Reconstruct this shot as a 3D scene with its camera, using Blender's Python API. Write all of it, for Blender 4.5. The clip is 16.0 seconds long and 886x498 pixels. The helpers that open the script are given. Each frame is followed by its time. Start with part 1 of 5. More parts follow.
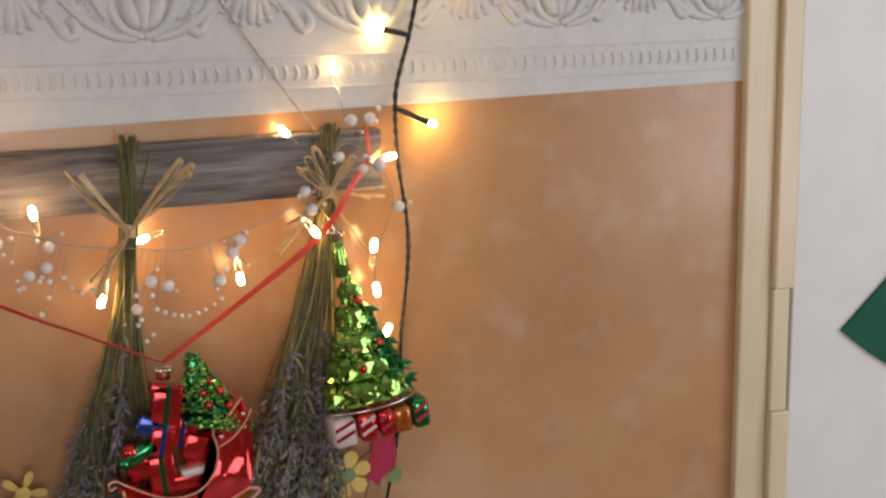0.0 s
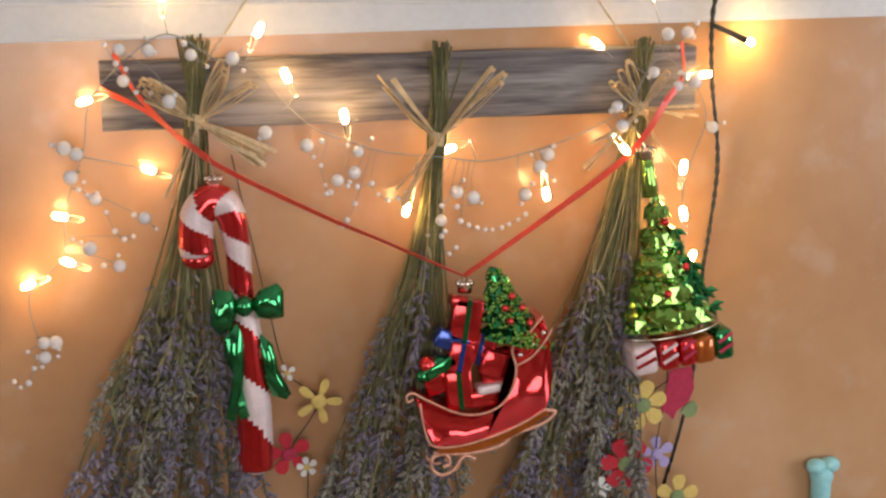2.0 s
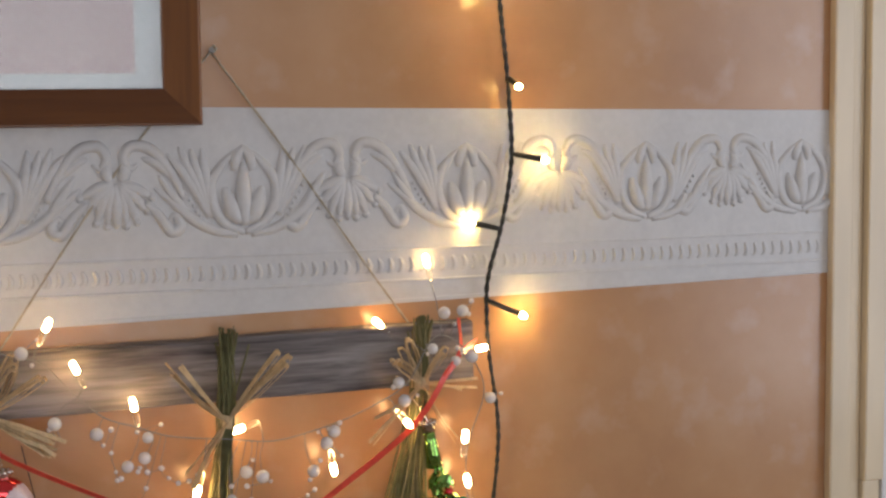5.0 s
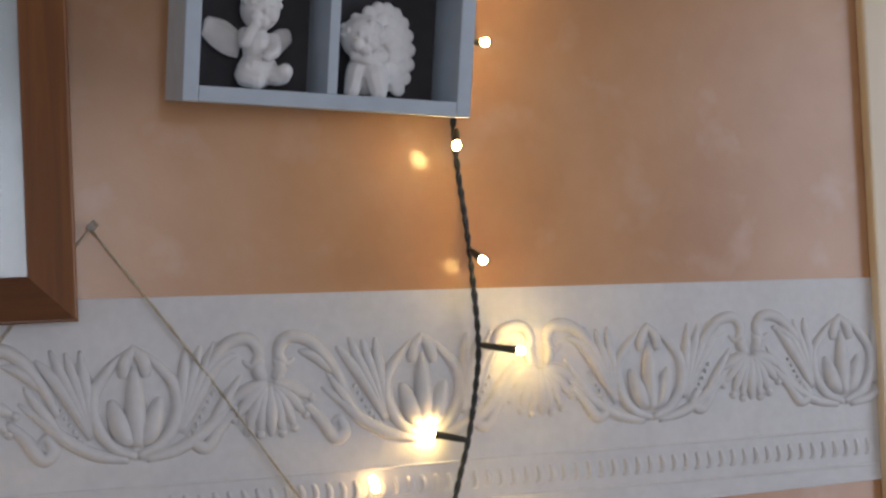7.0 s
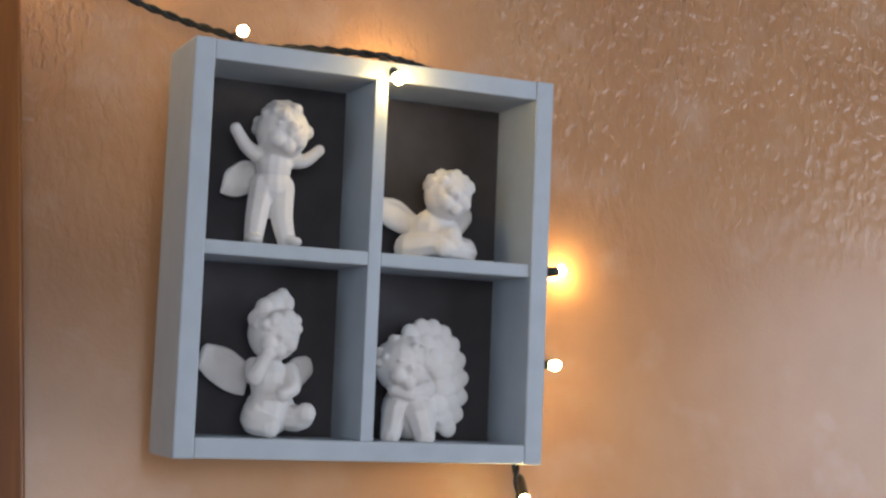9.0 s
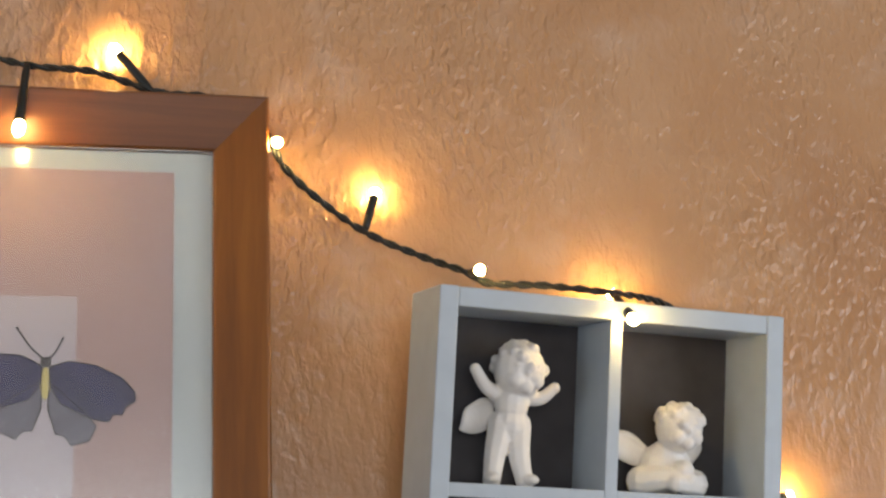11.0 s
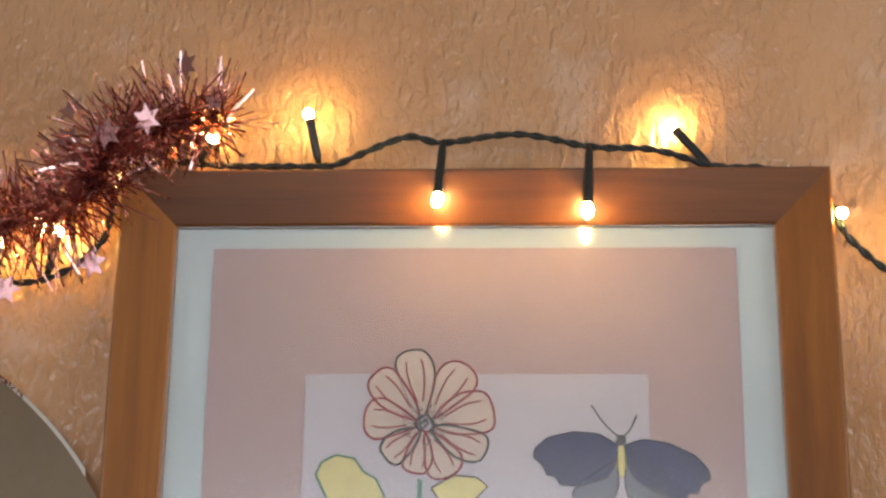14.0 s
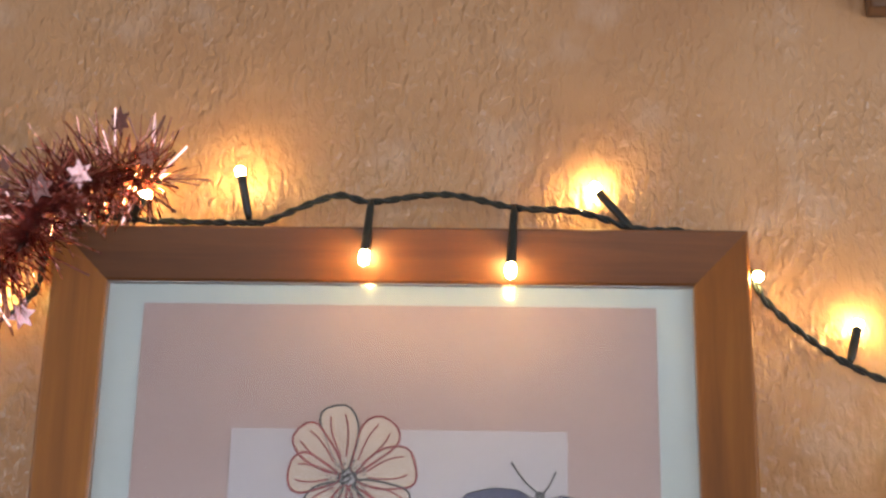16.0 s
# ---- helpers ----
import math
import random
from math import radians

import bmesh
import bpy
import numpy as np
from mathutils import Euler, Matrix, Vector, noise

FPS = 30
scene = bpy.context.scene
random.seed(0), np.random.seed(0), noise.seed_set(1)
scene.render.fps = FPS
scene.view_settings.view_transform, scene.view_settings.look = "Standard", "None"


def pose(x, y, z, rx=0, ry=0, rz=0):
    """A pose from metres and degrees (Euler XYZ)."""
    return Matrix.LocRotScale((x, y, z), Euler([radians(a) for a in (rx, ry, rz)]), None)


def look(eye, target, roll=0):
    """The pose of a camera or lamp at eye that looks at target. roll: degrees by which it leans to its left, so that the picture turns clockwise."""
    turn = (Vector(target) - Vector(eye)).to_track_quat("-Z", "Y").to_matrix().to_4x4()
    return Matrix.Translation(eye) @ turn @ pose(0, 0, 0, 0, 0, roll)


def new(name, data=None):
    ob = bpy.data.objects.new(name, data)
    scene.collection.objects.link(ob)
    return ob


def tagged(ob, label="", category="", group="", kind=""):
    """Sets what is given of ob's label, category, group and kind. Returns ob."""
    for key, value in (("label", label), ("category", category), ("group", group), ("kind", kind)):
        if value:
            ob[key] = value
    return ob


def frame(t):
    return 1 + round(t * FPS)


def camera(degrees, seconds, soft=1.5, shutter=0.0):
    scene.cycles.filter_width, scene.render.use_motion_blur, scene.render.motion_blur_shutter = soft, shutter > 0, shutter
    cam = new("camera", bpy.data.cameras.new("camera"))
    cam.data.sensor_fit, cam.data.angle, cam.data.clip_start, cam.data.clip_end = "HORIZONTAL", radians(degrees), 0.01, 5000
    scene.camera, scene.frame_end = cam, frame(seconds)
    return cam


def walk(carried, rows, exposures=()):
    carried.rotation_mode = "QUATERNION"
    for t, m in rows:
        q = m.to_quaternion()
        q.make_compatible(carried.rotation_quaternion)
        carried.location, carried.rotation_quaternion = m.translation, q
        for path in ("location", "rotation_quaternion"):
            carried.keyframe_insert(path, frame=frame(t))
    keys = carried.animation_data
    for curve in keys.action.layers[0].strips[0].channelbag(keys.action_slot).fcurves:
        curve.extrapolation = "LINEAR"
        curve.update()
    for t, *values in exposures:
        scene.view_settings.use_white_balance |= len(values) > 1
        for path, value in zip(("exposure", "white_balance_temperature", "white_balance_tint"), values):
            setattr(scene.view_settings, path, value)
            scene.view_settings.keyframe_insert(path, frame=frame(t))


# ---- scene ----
cam = camera(32.8, 16.0, soft=2.5)
PATH = [
    (0, (-0.0356, -1.2751, 1.9812), (0.6215, 0.5680, 1.5675), -0.65),
    (0.5, (-0.0452, -1.2547, 1.9604), (0.5518, 0.6080, 1.5434), -0.52),
    (1, (-0.0616, -1.2352, 1.9414), (0.4744, 0.6403, 1.4996), -0.16),
    (1.5, (-0.0883, -1.2298, 1.9287), (0.3805, 0.6611, 1.4762), 0.09),
    (2, (-0.1071, -1.2219, 1.9246), (0.2831, 0.6889, 1.4810), 0.19),
    (2.5, (-0.1133, -1.2244, 1.9352), (0.2342, 0.6940, 1.4889), -0.18),
    (3, (-0.1102, -1.2302, 1.9546), (0.2798, 0.6858, 1.5338), -0.11),
    (3.5, (-0.1012, -1.2401, 1.9739), (0.3723, 0.6658, 1.5951), -0.00),
    (4, (-0.0984, -1.2568, 1.9901), (0.4236, 0.6481, 1.6753), -0.01),
    (4.5, (-0.0902, -1.2774, 2.0025), (0.4798, 0.6251, 1.7666), -0.20),
    (4.7, (-0.0860, -1.2810, 2.0066), (0.5126, 0.6146, 1.7870), -0.21),
    (6.8, (0.0373, -1.0581, 1.9898), (0.6592, 0.8423, 2.0293), -2.62),
    (7, (0.0489, -1.0258, 1.9947), (0.6580, 0.8782, 2.0569), -2.64),
    (7.5, (0.0767, -0.9415, 2.0121), (0.6717, 0.9635, 2.1426), -2.92),
    (8, (0.0896, -0.8727, 2.0337), (0.6904, 1.0232, 2.2451), -3.29),
    (8.5, (0.0857, -0.8159, 2.0544), (0.7176, 1.0551, 2.3710), -3.56),
    (8.7, (0.0806, -0.8017, 2.0622), (0.7292, 1.0575, 2.4125), -3.59),
    (10.8, (0.0393, -0.8296, 2.1377), (0.5244, 1.0365, 2.6691), -2.04),
    (11, (0.0285, -0.8291, 2.1428), (0.4703, 1.0473, 2.6754), -2.30),
    (11.5, (0.0104, -0.8251, 2.1528), (0.3230, 1.0672, 2.7199), -1.94),
    (12, (-0.0048, -0.8261, 2.1618), (0.1470, 1.0832, 2.7375), -1.15),
    (12.5, (-0.0250, -0.8285, 2.1715), (0.0270, 1.0852, 2.7504), -0.55),
    (13, (-0.0350, -0.8319, 2.1746), (-0.0417, 1.0829, 2.7523), -0.27),
    (13.5, (-0.0464, -0.8298, 2.1757), (-0.1040, 1.0865, 2.7453), 0.27),
    (14, (-0.0545, -0.8291, 2.1783), (-0.1557, 1.0892, 2.7350), 0.65),
    (14.5, (-0.0580, -0.8322, 2.1827), (-0.1836, 1.0810, 2.7516), 1.00),
    (15, (-0.0539, -0.8365, 2.1837), (-0.1684, 1.0710, 2.7738), 1.09),
    (15.5, (-0.0445, -0.8409, 2.1841), (-0.1530, 1.0622, 2.7894), 1.10),
    (16, (-0.0309, -0.8459, 2.1790), (-0.0876, 1.0551, 2.7978), 1.09),
]
EXPOSURES = [(0, -0.20, 6500, 14), (1.5, 0.12, 6450, 14), (3, 0.32, 6350, 15), (3.8, 0.12, 6300, 15), (4.7, -0.32, 6200, 15), (6.8, -0.62, 5850, 15),
             (8.0, -0.42, 5750, 14), (8.7, -0.20, 5750, 13), (10.8, 0.15, 6350, 11), (12.5, 0.24, 6300, 11), (14.5, 0.35, 6050, 10), (16, 0.33, 5900, 10)]
walk(cam, [(t, look(eye, target, roll)) for t, eye, target, roll in PATH], EXPOSURES)

# ---- world, sun and room light ----
world = bpy.data.worlds.new("sky")
world.use_nodes = True
scene.world = world
wn = world.node_tree.nodes
sky = wn.new("ShaderNodeTexSky")
sky.sky_type, sky.sun_disc = "NISHITA", False
sky.sun_elevation, sky.sun_rotation = radians(28), radians(200)
wn["Background"].inputs[1].default_value = 0.10
world.node_tree.links.new(sky.outputs[0], wn["Background"].inputs[0])

FLOOR_Z, CEIL_Z = 0.35, 3.05
ROOM_X0, ROOM_X1, ROOM_Y = -3.2, 1.85, -3.6


def area_lamp(name, m, sx, sy, power, colour):
    d = bpy.data.lights.new(name, "AREA")
    d.shape, d.size, d.size_y, d.energy, d.color = "RECTANGLE", sx, sy, power, colour
    ob = new(name, d)
    ob.matrix_world = m
    return ob


# daylight in the openings of the windows to the west, the east and behind
area_lamp("window_daylight_west", look((ROOM_X0 + 0.05, -2.35, 2.0), (0.2, -0.2, 1.9)), 1.3, 1.3, 15, (0.84, 0.92, 1.0))
area_lamp("window_daylight_east", look((ROOM_X1 - 0.05, -1.25, 1.95), (0.3, -0.1, 1.9)), 1.0, 1.2, 15, (0.90, 0.95, 1.0))
area_lamp("window_daylight_south", look((-0.1, ROOM_Y + 0.05, 1.9), (0.2, 0, 1.9)), 1.5, 1.3, 21, (0.92, 0.96, 1.0))

# ---- materials ----
def nodes_of(name):
    m = bpy.data.materials.new(name)
    m.use_nodes = True
    t = m.node_tree
    return m, t, t.nodes["Principled BSDF"]


def socket(t, kind, **values):
    n = t.nodes.new(kind)
    for k, v in values.items():
        n.inputs[k.replace("_", " ")].default_value = v
    return n


def coords(t, scale=(1, 1, 1)):
    g = t.nodes.new("ShaderNodeTexCoord")
    m = t.nodes.new("ShaderNodeMapping")
    m.inputs["Scale"].default_value = scale
    m.inputs["Location"].default_value = (0, 0.0371, 0)
    t.links.new(g.outputs["Object"], m.inputs["Vector"])
    return m.outputs[0]


def ramp(t, source, stops):
    r = t.nodes.new("ShaderNodeValToRGB")
    e = r.color_ramp.elements
    e[0].position, e[0].color = stops[0][0], (*stops[0][1], 1)
    e[1].position, e[1].color = stops[-1][0], (*stops[-1][1], 1)
    for p, c in stops[1:-1]:
        x = e.new(p)
        x.color = (*c, 1)
    t.links.new(source, r.inputs[0])
    return r.outputs[0]


def bump(t, p, source, strength, distance):
    b = t.nodes.new("ShaderNodeBump")
    b.inputs["Strength"].default_value, b.inputs["Distance"].default_value = strength, distance
    t.links.new(source, b.inputs["Height"])
    t.links.new(b.outputs[0], p.inputs["Normal"])
    return b


def simple(name, colour, rough=0.5, metal=0.0, vary=0.25, scale=60, depth=0.0003, stretch=(1, 1, 1), coat=0.0, trans=0.0):
    """A surface with one hue that varies at two scales, and fine relief."""
    m, t, p = nodes_of(name)
    v = coords(t, stretch)
    a = socket(t, "ShaderNodeTexNoise", Scale=scale, Detail=4.0)
    b = socket(t, "ShaderNodeTexNoise", Scale=scale / 7, Detail=3.0)
    t.links.new(v, a.inputs["Vector"]), t.links.new(v, b.inputs["Vector"])
    mix = t.nodes.new("ShaderNodeMath")
    mix.operation = "ADD"
    t.links.new(a.outputs[0], mix.inputs[0]), t.links.new(b.outputs[0], mix.inputs[1])
    half = t.nodes.new("ShaderNodeMath")
    half.operation, half.inputs[1].default_value = "MULTIPLY", 0.5
    t.links.new(mix.outputs[0], half.inputs[0])
    lo = tuple(c * (1 - vary) for c in colour)
    hi = tuple(min(1, c * (1 + vary)) for c in colour)
    t.links.new(ramp(t, half.outputs[0], [(0.36, lo), (0.5, colour), (0.64, hi)]), p.inputs["Base Color"])
    p.inputs["Roughness"].default_value, p.inputs["Metallic"].default_value = rough, metal
    p.inputs["Coat Weight"].default_value, p.inputs["Coat Roughness"].default_value = coat, 0.08
    p.inputs["Transmission Weight"].default_value = trans
    if depth:
        bump(t, p, a.outputs[0], 0.6, depth)
    return m


def wall_paint():
    m, t, p = nodes_of("terracotta_wall_paint")
    v = coords(t)
    drip = coords(t, (1, 1, 0.55))
    cloud = socket(t, "ShaderNodeTexNoise", Scale=6.0, Detail=5.0, Roughness=0.6)
    patch = socket(t, "ShaderNodeTexNoise", Scale=22.0, Detail=4.0)
    lump = socket(t, "ShaderNodeTexNoise", Scale=205.0, Detail=2.5, Roughness=0.5, Distortion=0.3)
    grain = socket(t, "ShaderNodeTexNoise", Scale=420.0, Detail=2.0)
    for n, src in ((cloud, v), (patch, v), (lump, drip), (grain, v)):
        t.links.new(src, n.inputs["Vector"])
    base = ramp(t, cloud.outputs[0], [(0.3, (0.43, 0.222, 0.105)), (0.5, (0.49, 0.270, 0.132)), (0.72, (0.55, 0.330, 0.180))])
    chalk = ramp(t, patch.outputs[0], [(0.56, (0, 0, 0)), (0.72, (1, 1, 1))])
    mx = t.nodes.new("ShaderNodeMix")
    mx.data_type = "RGBA"
    mx.inputs["B"].default_value = (0.57, 0.40, 0.29, 1)
    k = t.nodes.new("ShaderNodeMath")
    k.operation, k.inputs[1].default_value = "MULTIPLY", 0.45
    t.links.new(chalk, k.inputs[0])
    t.links.new(k.outputs[0], mx.inputs["Factor"]), t.links.new(base, mx.inputs["A"])
    t.links.new(mx.outputs["Result"], p.inputs["Base Color"])
    p.inputs["Specular IOR Level"].default_value = 0.65
    # the plaster is coarse above the frieze and smoother below it
    sep = t.nodes.new("ShaderNodeSeparateXYZ")
    t.links.new(v, sep.inputs[0])
    upper = t.nodes.new("ShaderNodeMapRange")
    upper.interpolation_type = "SMOOTHERSTEP"
    upper.inputs["From Min"].default_value, upper.inputs["From Max"].default_value = 2.16, 2.50
    upper.inputs["To Min"].default_value, upper.inputs["To Max"].default_value = 0.005, 1.0
    t.links.new(sep.outputs["Z"], upper.inputs["Value"])
    lumps = ramp(t, lump.outputs[0], [(0.38, (0, 0, 0)), (0.78, (1, 1, 1))])
    h = t.nodes.new("ShaderNodeMath")
    h.operation = "MULTIPLY"
    # drips come in drifts
    drift = socket(t, "ShaderNodeTexNoise", Scale=16.0, Detail=2.0)
    t.links.new(drip, drift.inputs["Vector"])
    amount = t.nodes.new("ShaderNodeMath")
    amount.operation = "MULTIPLY"
    t.links.new(ramp(t, drift.outputs[0], [(0.36, (0.42, 0.42, 0.42)), (0.62, (1, 1, 1))]), amount.inputs[0])
    t.links.new(upper.outputs[0], amount.inputs[1])
    centred = t.nodes.new("ShaderNodeMath")
    centred.operation, centred.inputs[1].default_value = "SUBTRACT", 0.3
    t.links.new(lumps, centred.inputs[0])
    t.links.new(centred.outputs[0], h.inputs[0]), t.links.new(amount.outputs[0], h.inputs[1])
    h2 = t.nodes.new("ShaderNodeMath")
    h2.operation, h2.inputs[2].default_value = "MULTIPLY_ADD", 0.0
    h2.inputs[1].default_value = 0.035
    t.links.new(grain.outputs[0], h2.inputs[0]), t.links.new(h.outputs[0], h2.inputs[2])
    bump(t, p, h2.outputs[0], 1.0, 0.0021)
    # the smoother plaster is matter, the coarse plaster has a sheen
    sheen = t.nodes.new("ShaderNodeMapRange")
    sheen.interpolation_type = "SMOOTHERSTEP"
    sheen.inputs["From Min"].default_value, sheen.inputs["From Max"].default_value = 2.16, 2.50
    sheen.inputs["To Min"].default_value, sheen.inputs["To Max"].default_value = 0.225, 0.20
    t.links.new(sep.outputs["Z"], sheen.inputs["Value"])
    t.links.new(sheen.outputs[0], p.inputs["Roughness"])
    return m


def wood(name, dark, mid, light, along="x", scale=1.0, rough=0.4, coat=0.0, depth=0.0003, knots=False):
    m, t, p = nodes_of(name)
    s = {"x": (4, 60, 60), "z": (60, 60, 4)}[along]
    v = coords(t, tuple(c * scale for c in s))
    big = coords(t, tuple(c * scale * 0.25 for c in s))
    g = socket(t, "ShaderNodeTexNoise", Scale=1.6, Detail=6.0, Roughness=0.62, Distortion=0.4)
    w = socket(t, "ShaderNodeTexNoise", Scale=1.0, Detail=3.0)
    t.links.new(v, g.inputs["Vector"]), t.links.new(big, w.inputs["Vector"])
    add = t.nodes.new("ShaderNodeMath")
    add.operation = "ADD"
    t.links.new(g.outputs[0], add.inputs[0]), t.links.new(w.outputs[0], add.inputs[1])
    hf = t.nodes.new("ShaderNodeMath")
    hf.operation, hf.inputs[1].default_value = "MULTIPLY", 0.5
    t.links.new(add.outputs[0], hf.inputs[0])
    t.links.new(ramp(t, hf.outputs[0], [(0.39, dark), (0.5, mid), (0.61, light)]), p.inputs["Base Color"])
    p.inputs["Roughness"].default_value = rough
    p.inputs["Coat Weight"].default_value, p.inputs["Coat Roughness"].default_value = coat, 0.25
    bump(t, p, g.outputs[0], 0.6, depth)
    return m


def glowing(name, colour, strength):
    m, t, p = nodes_of(name)
    p.inputs["Base Color"].default_value = (*colour, 1)
    p.inputs["Emission Color"].default_value = (*colour, 1)
    p.inputs["Emission Strength"].default_value = strength
    return m


def glass(name, tint=(1, 1, 1), rough=0.02):
    m, t, p = nodes_of(name)
    p.inputs["Base Color"].default_value = (*tint, 1)
    p.inputs["Roughness"].default_value, p.inputs["Transmission Weight"].default_value, p.inputs["IOR"].default_value = rough, 1.0, 1.45
    return m


def lacquer(name, colour, rough=0.16, metal=0.65):
    """Blown glass, silvered inside and lacquered: a coloured mirror under a clear coat."""
    return simple(name, colour, rough, metal, 0.2, 90, 0.0004, coat=0.8)


WALL = wall_paint()
WHITE_PAPER = simple("white_embossed_paper", (0.62, 0.61, 0.60), 0.45, 0, 0.05, 160, 0.0004)
PLAIN_WHITE = simple("white_ceiling_paint", (0.78, 0.77, 0.75), 0.7, 0, 0.04, 40, 0.0003)
CREAM = simple("cream_gloss_paint", (0.68, 0.56, 0.38), 0.35, 0, 0.1, 30, 0.0006, (1, 1, 0.2), coat=0.2)
DOOR_WHITE = simple("white_door_paint", (0.74, 0.73, 0.71), 0.45, 0, 0.04, 20, 0.0002)
FLOOR_WOOD = wood("oak_floor", (0.16, 0.09, 0.05), (0.27, 0.16, 0.09), (0.36, 0.23, 0.13), "x", 0.3)
GREEN_FELT = simple("dark_green_felt", (0.008, 0.10, 0.06), 0.9, 0, 0.15, 200, 0.0004)
# one pine, two tones: shade on the level rails is put into the colour
PINE_SHADED = wood("orange_pine_shaded", (0.075, 0.022, 0.003), (0.105, 0.032, 0.004), (0.145, 0.048, 0.007), "x", 0.8, 0.36, 0.12)
PINE_Z_LIT = wood("orange_pine_upright_lit", (0.17, 0.056, 0.007), (0.235, 0.082, 0.010), (0.30, 0.115, 0.016), "z", 0.8, 0.36, 0.12)
BARN = wood("weathered_grey_wood", (0.050, 0.043, 0.043), (0.175, 0.152, 0.145), (0.33, 0.30, 0.285), "x", 1.7, 0.8, 0, 0.0012)
CREAM_WALL = simple("cream_wall_paint", (0.50, 0.41, 0.30), 0.6, 0, 0.06, 30, 0.0004)
BOX_PAINT = simple("pale_blue_grey_paint", (0.44, 0.50, 0.56), 0.45, 0, 0.06, 70, 0.0002)
BOX_BACK = simple("charcoal_card", (0.045, 0.042, 0.046), 0.75, 0, 0.2, 60, 0.0001)
PLASTER = simple("matt_white_plaster", (0.74, 0.72, 0.70), 0.6, 0, 0.05, 120, 0.0005)
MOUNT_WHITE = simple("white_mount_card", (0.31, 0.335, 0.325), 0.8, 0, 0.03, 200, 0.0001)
MOUNT_PINK = simple("dusty_pink_card", (0.26, 0.176, 0.164), 0.85, 0, 0.04, 200, 0.0001)
PAPER_LILAC = simple("pale_lilac_paper", (0.30, 0.262, 0.275), 0.85, 0, 0.03, 150, 0.0001)
PETAL_PAPER = simple("peach_print", (0.34, 0.26, 0.21), 0.85, 0, 0.07, 120, 0)
PRINT_MAROON = simple("maroon_print", (0.17, 0.02, 0.025), 0.85, 0, 0.2, 150, 0)
PRINT_BLACK = simple("black_print", (0.03, 0.028, 0.03), 0.85, 0, 0.2, 150, 0)
PRINT_NAVY = simple("navy_print", (0.018, 0.018, 0.055), 0.85, 0, 0.35, 70, 0)
PRINT_GREY = simple("grey_print", (0.085, 0.08, 0.10), 0.85, 0, 0.3, 70, 0)
PRINT_YELLOW = simple("yellow_print", (0.40, 0.33, 0.12), 0.85, 0, 0.1, 120, 0)
PRINT_GREEN = simple("green_print", (0.05, 0.13, 0.08), 0.85, 0, 0.1, 120, 0)
CABLE = simple("dark_green_black_plastic", (0.010, 0.013, 0.012), 0.35, 0, 0.2, 300, 0.0002)
LED_STAR = glowing("warm_led_core", (1.0, 0.64, 0.19), 260)
LED_PEARL = glowing("warm_led_core_pearl_string", (1.0, 0.64, 0.25), 90)
LENS = glass("clear_led_lens", (1.0, 0.95, 0.86), 0.05)
PEARL = simple("pearl_coating", (0.90, 0.86, 0.83), 0.10, 0.0, 0.04, 60, 0, coat=1.0, trans=0.25)
CLEAR_WIRE = simple("clear_plastic_wire", (0.62, 0.60, 0.55), 0.2, 0, 0.05, 100, 0, trans=0.6)
TWINE = simple("jute_twine", (0.44, 0.38, 0.28), 0.9, 0, 0.25, 400, 0.0005)
RAFFIA = simple("dry_raffia", (0.58, 0.42, 0.23), 0.7, 0, 0.28, 220, 0.0004, (6, 6, 1))
RIBBON = simple("red_satin_ribbon", (0.74, 0.085, 0.05), 0.28, 0.1, 0.15, 300, 0.0002)
STEM = simple("dried_green_stem", (0.135, 0.130, 0.052), 0.8, 0, 0.35, 120, 0.0003)
STEM_PALE = simple("dried_straw_stem", (0.24, 0.20, 0.095), 0.8, 0, 0.3, 120, 0.0003)
LAVENDER = simple("dried_lavender_buds", (0.185, 0.158, 0.195), 0.9, 0, 0.45, 260, 0.0004)
LAVENDER_GREY = simple("dried_grey_lavender_buds", (0.225, 0.208, 0.168), 0.9, 0, 0.45, 260, 0.0004)
RED_GLASS = lacquer("red_lacquered_glass", (0.66, 0.022, 0.024), 0.09, 0.75)
WHITE_GLASS = simple("frosted_white_glitter_glass", (0.72, 0.58, 0.57), 0.4, 0.2, 0.12, 500, 0.0006)
GREEN_GLASS = lacquer("green_lacquered_glass", (0.015, 0.27, 0.08), 0.08, 0.9)
LIME_GLASS = lacquer("lime_green_lacquered_glass", (0.24, 0.48, 0.08), 0.09, 0.9)
GOLD_LINE = simple("copper_glitter_line", (0.72, 0.38, 0.26), 0.35, 0.6, 0.25, 700, 0.0005)
SILVER = simple("silver_cap", (0.75, 0.70, 0.62), 0.2, 1.0, 0.1, 200, 0.0003)
BLUE_GLASS = lacquer("blue_lacquered_glass", (0.02, 0.06, 0.30), 0.15, 0.6)
AMBER_GLASS = lacquer("orange_lacquered_glass", (0.55, 0.14, 0.02), 0.16, 0.6)
TEAL = simple("pale_teal_wood_paint", (0.30, 0.62, 0.64), 0.55, 0, 0.12, 160, 0.0004)
YELLOW_FELT = simple("yellow_felt", (0.66, 0.48, 0.14), 0.9, 0, 0.12, 250, 0.0004)
RED_FELT = simple("red_felt", (0.50, 0.025, 0.04), 0.9, 0, 0.15, 250, 0.0004)
CRIMSON_FELT = simple("crimson_felt", (0.42, 0.03, 0.07), 0.9, 0, 0.15, 250, 0.0004)
LILAC_FELT = simple("lilac_felt", (0.40, 0.33, 0.56), 0.9, 0, 0.12, 250, 0.0004)
MOSS_FELT = simple("moss_green_felt", (0.20, 0.26, 0.11), 0.9, 0, 0.15, 250, 0.0004)
WHITE_FELT = simple("white_felt", (0.70, 0.68, 0.64), 0.9, 0, 0.08, 250, 0.0004)
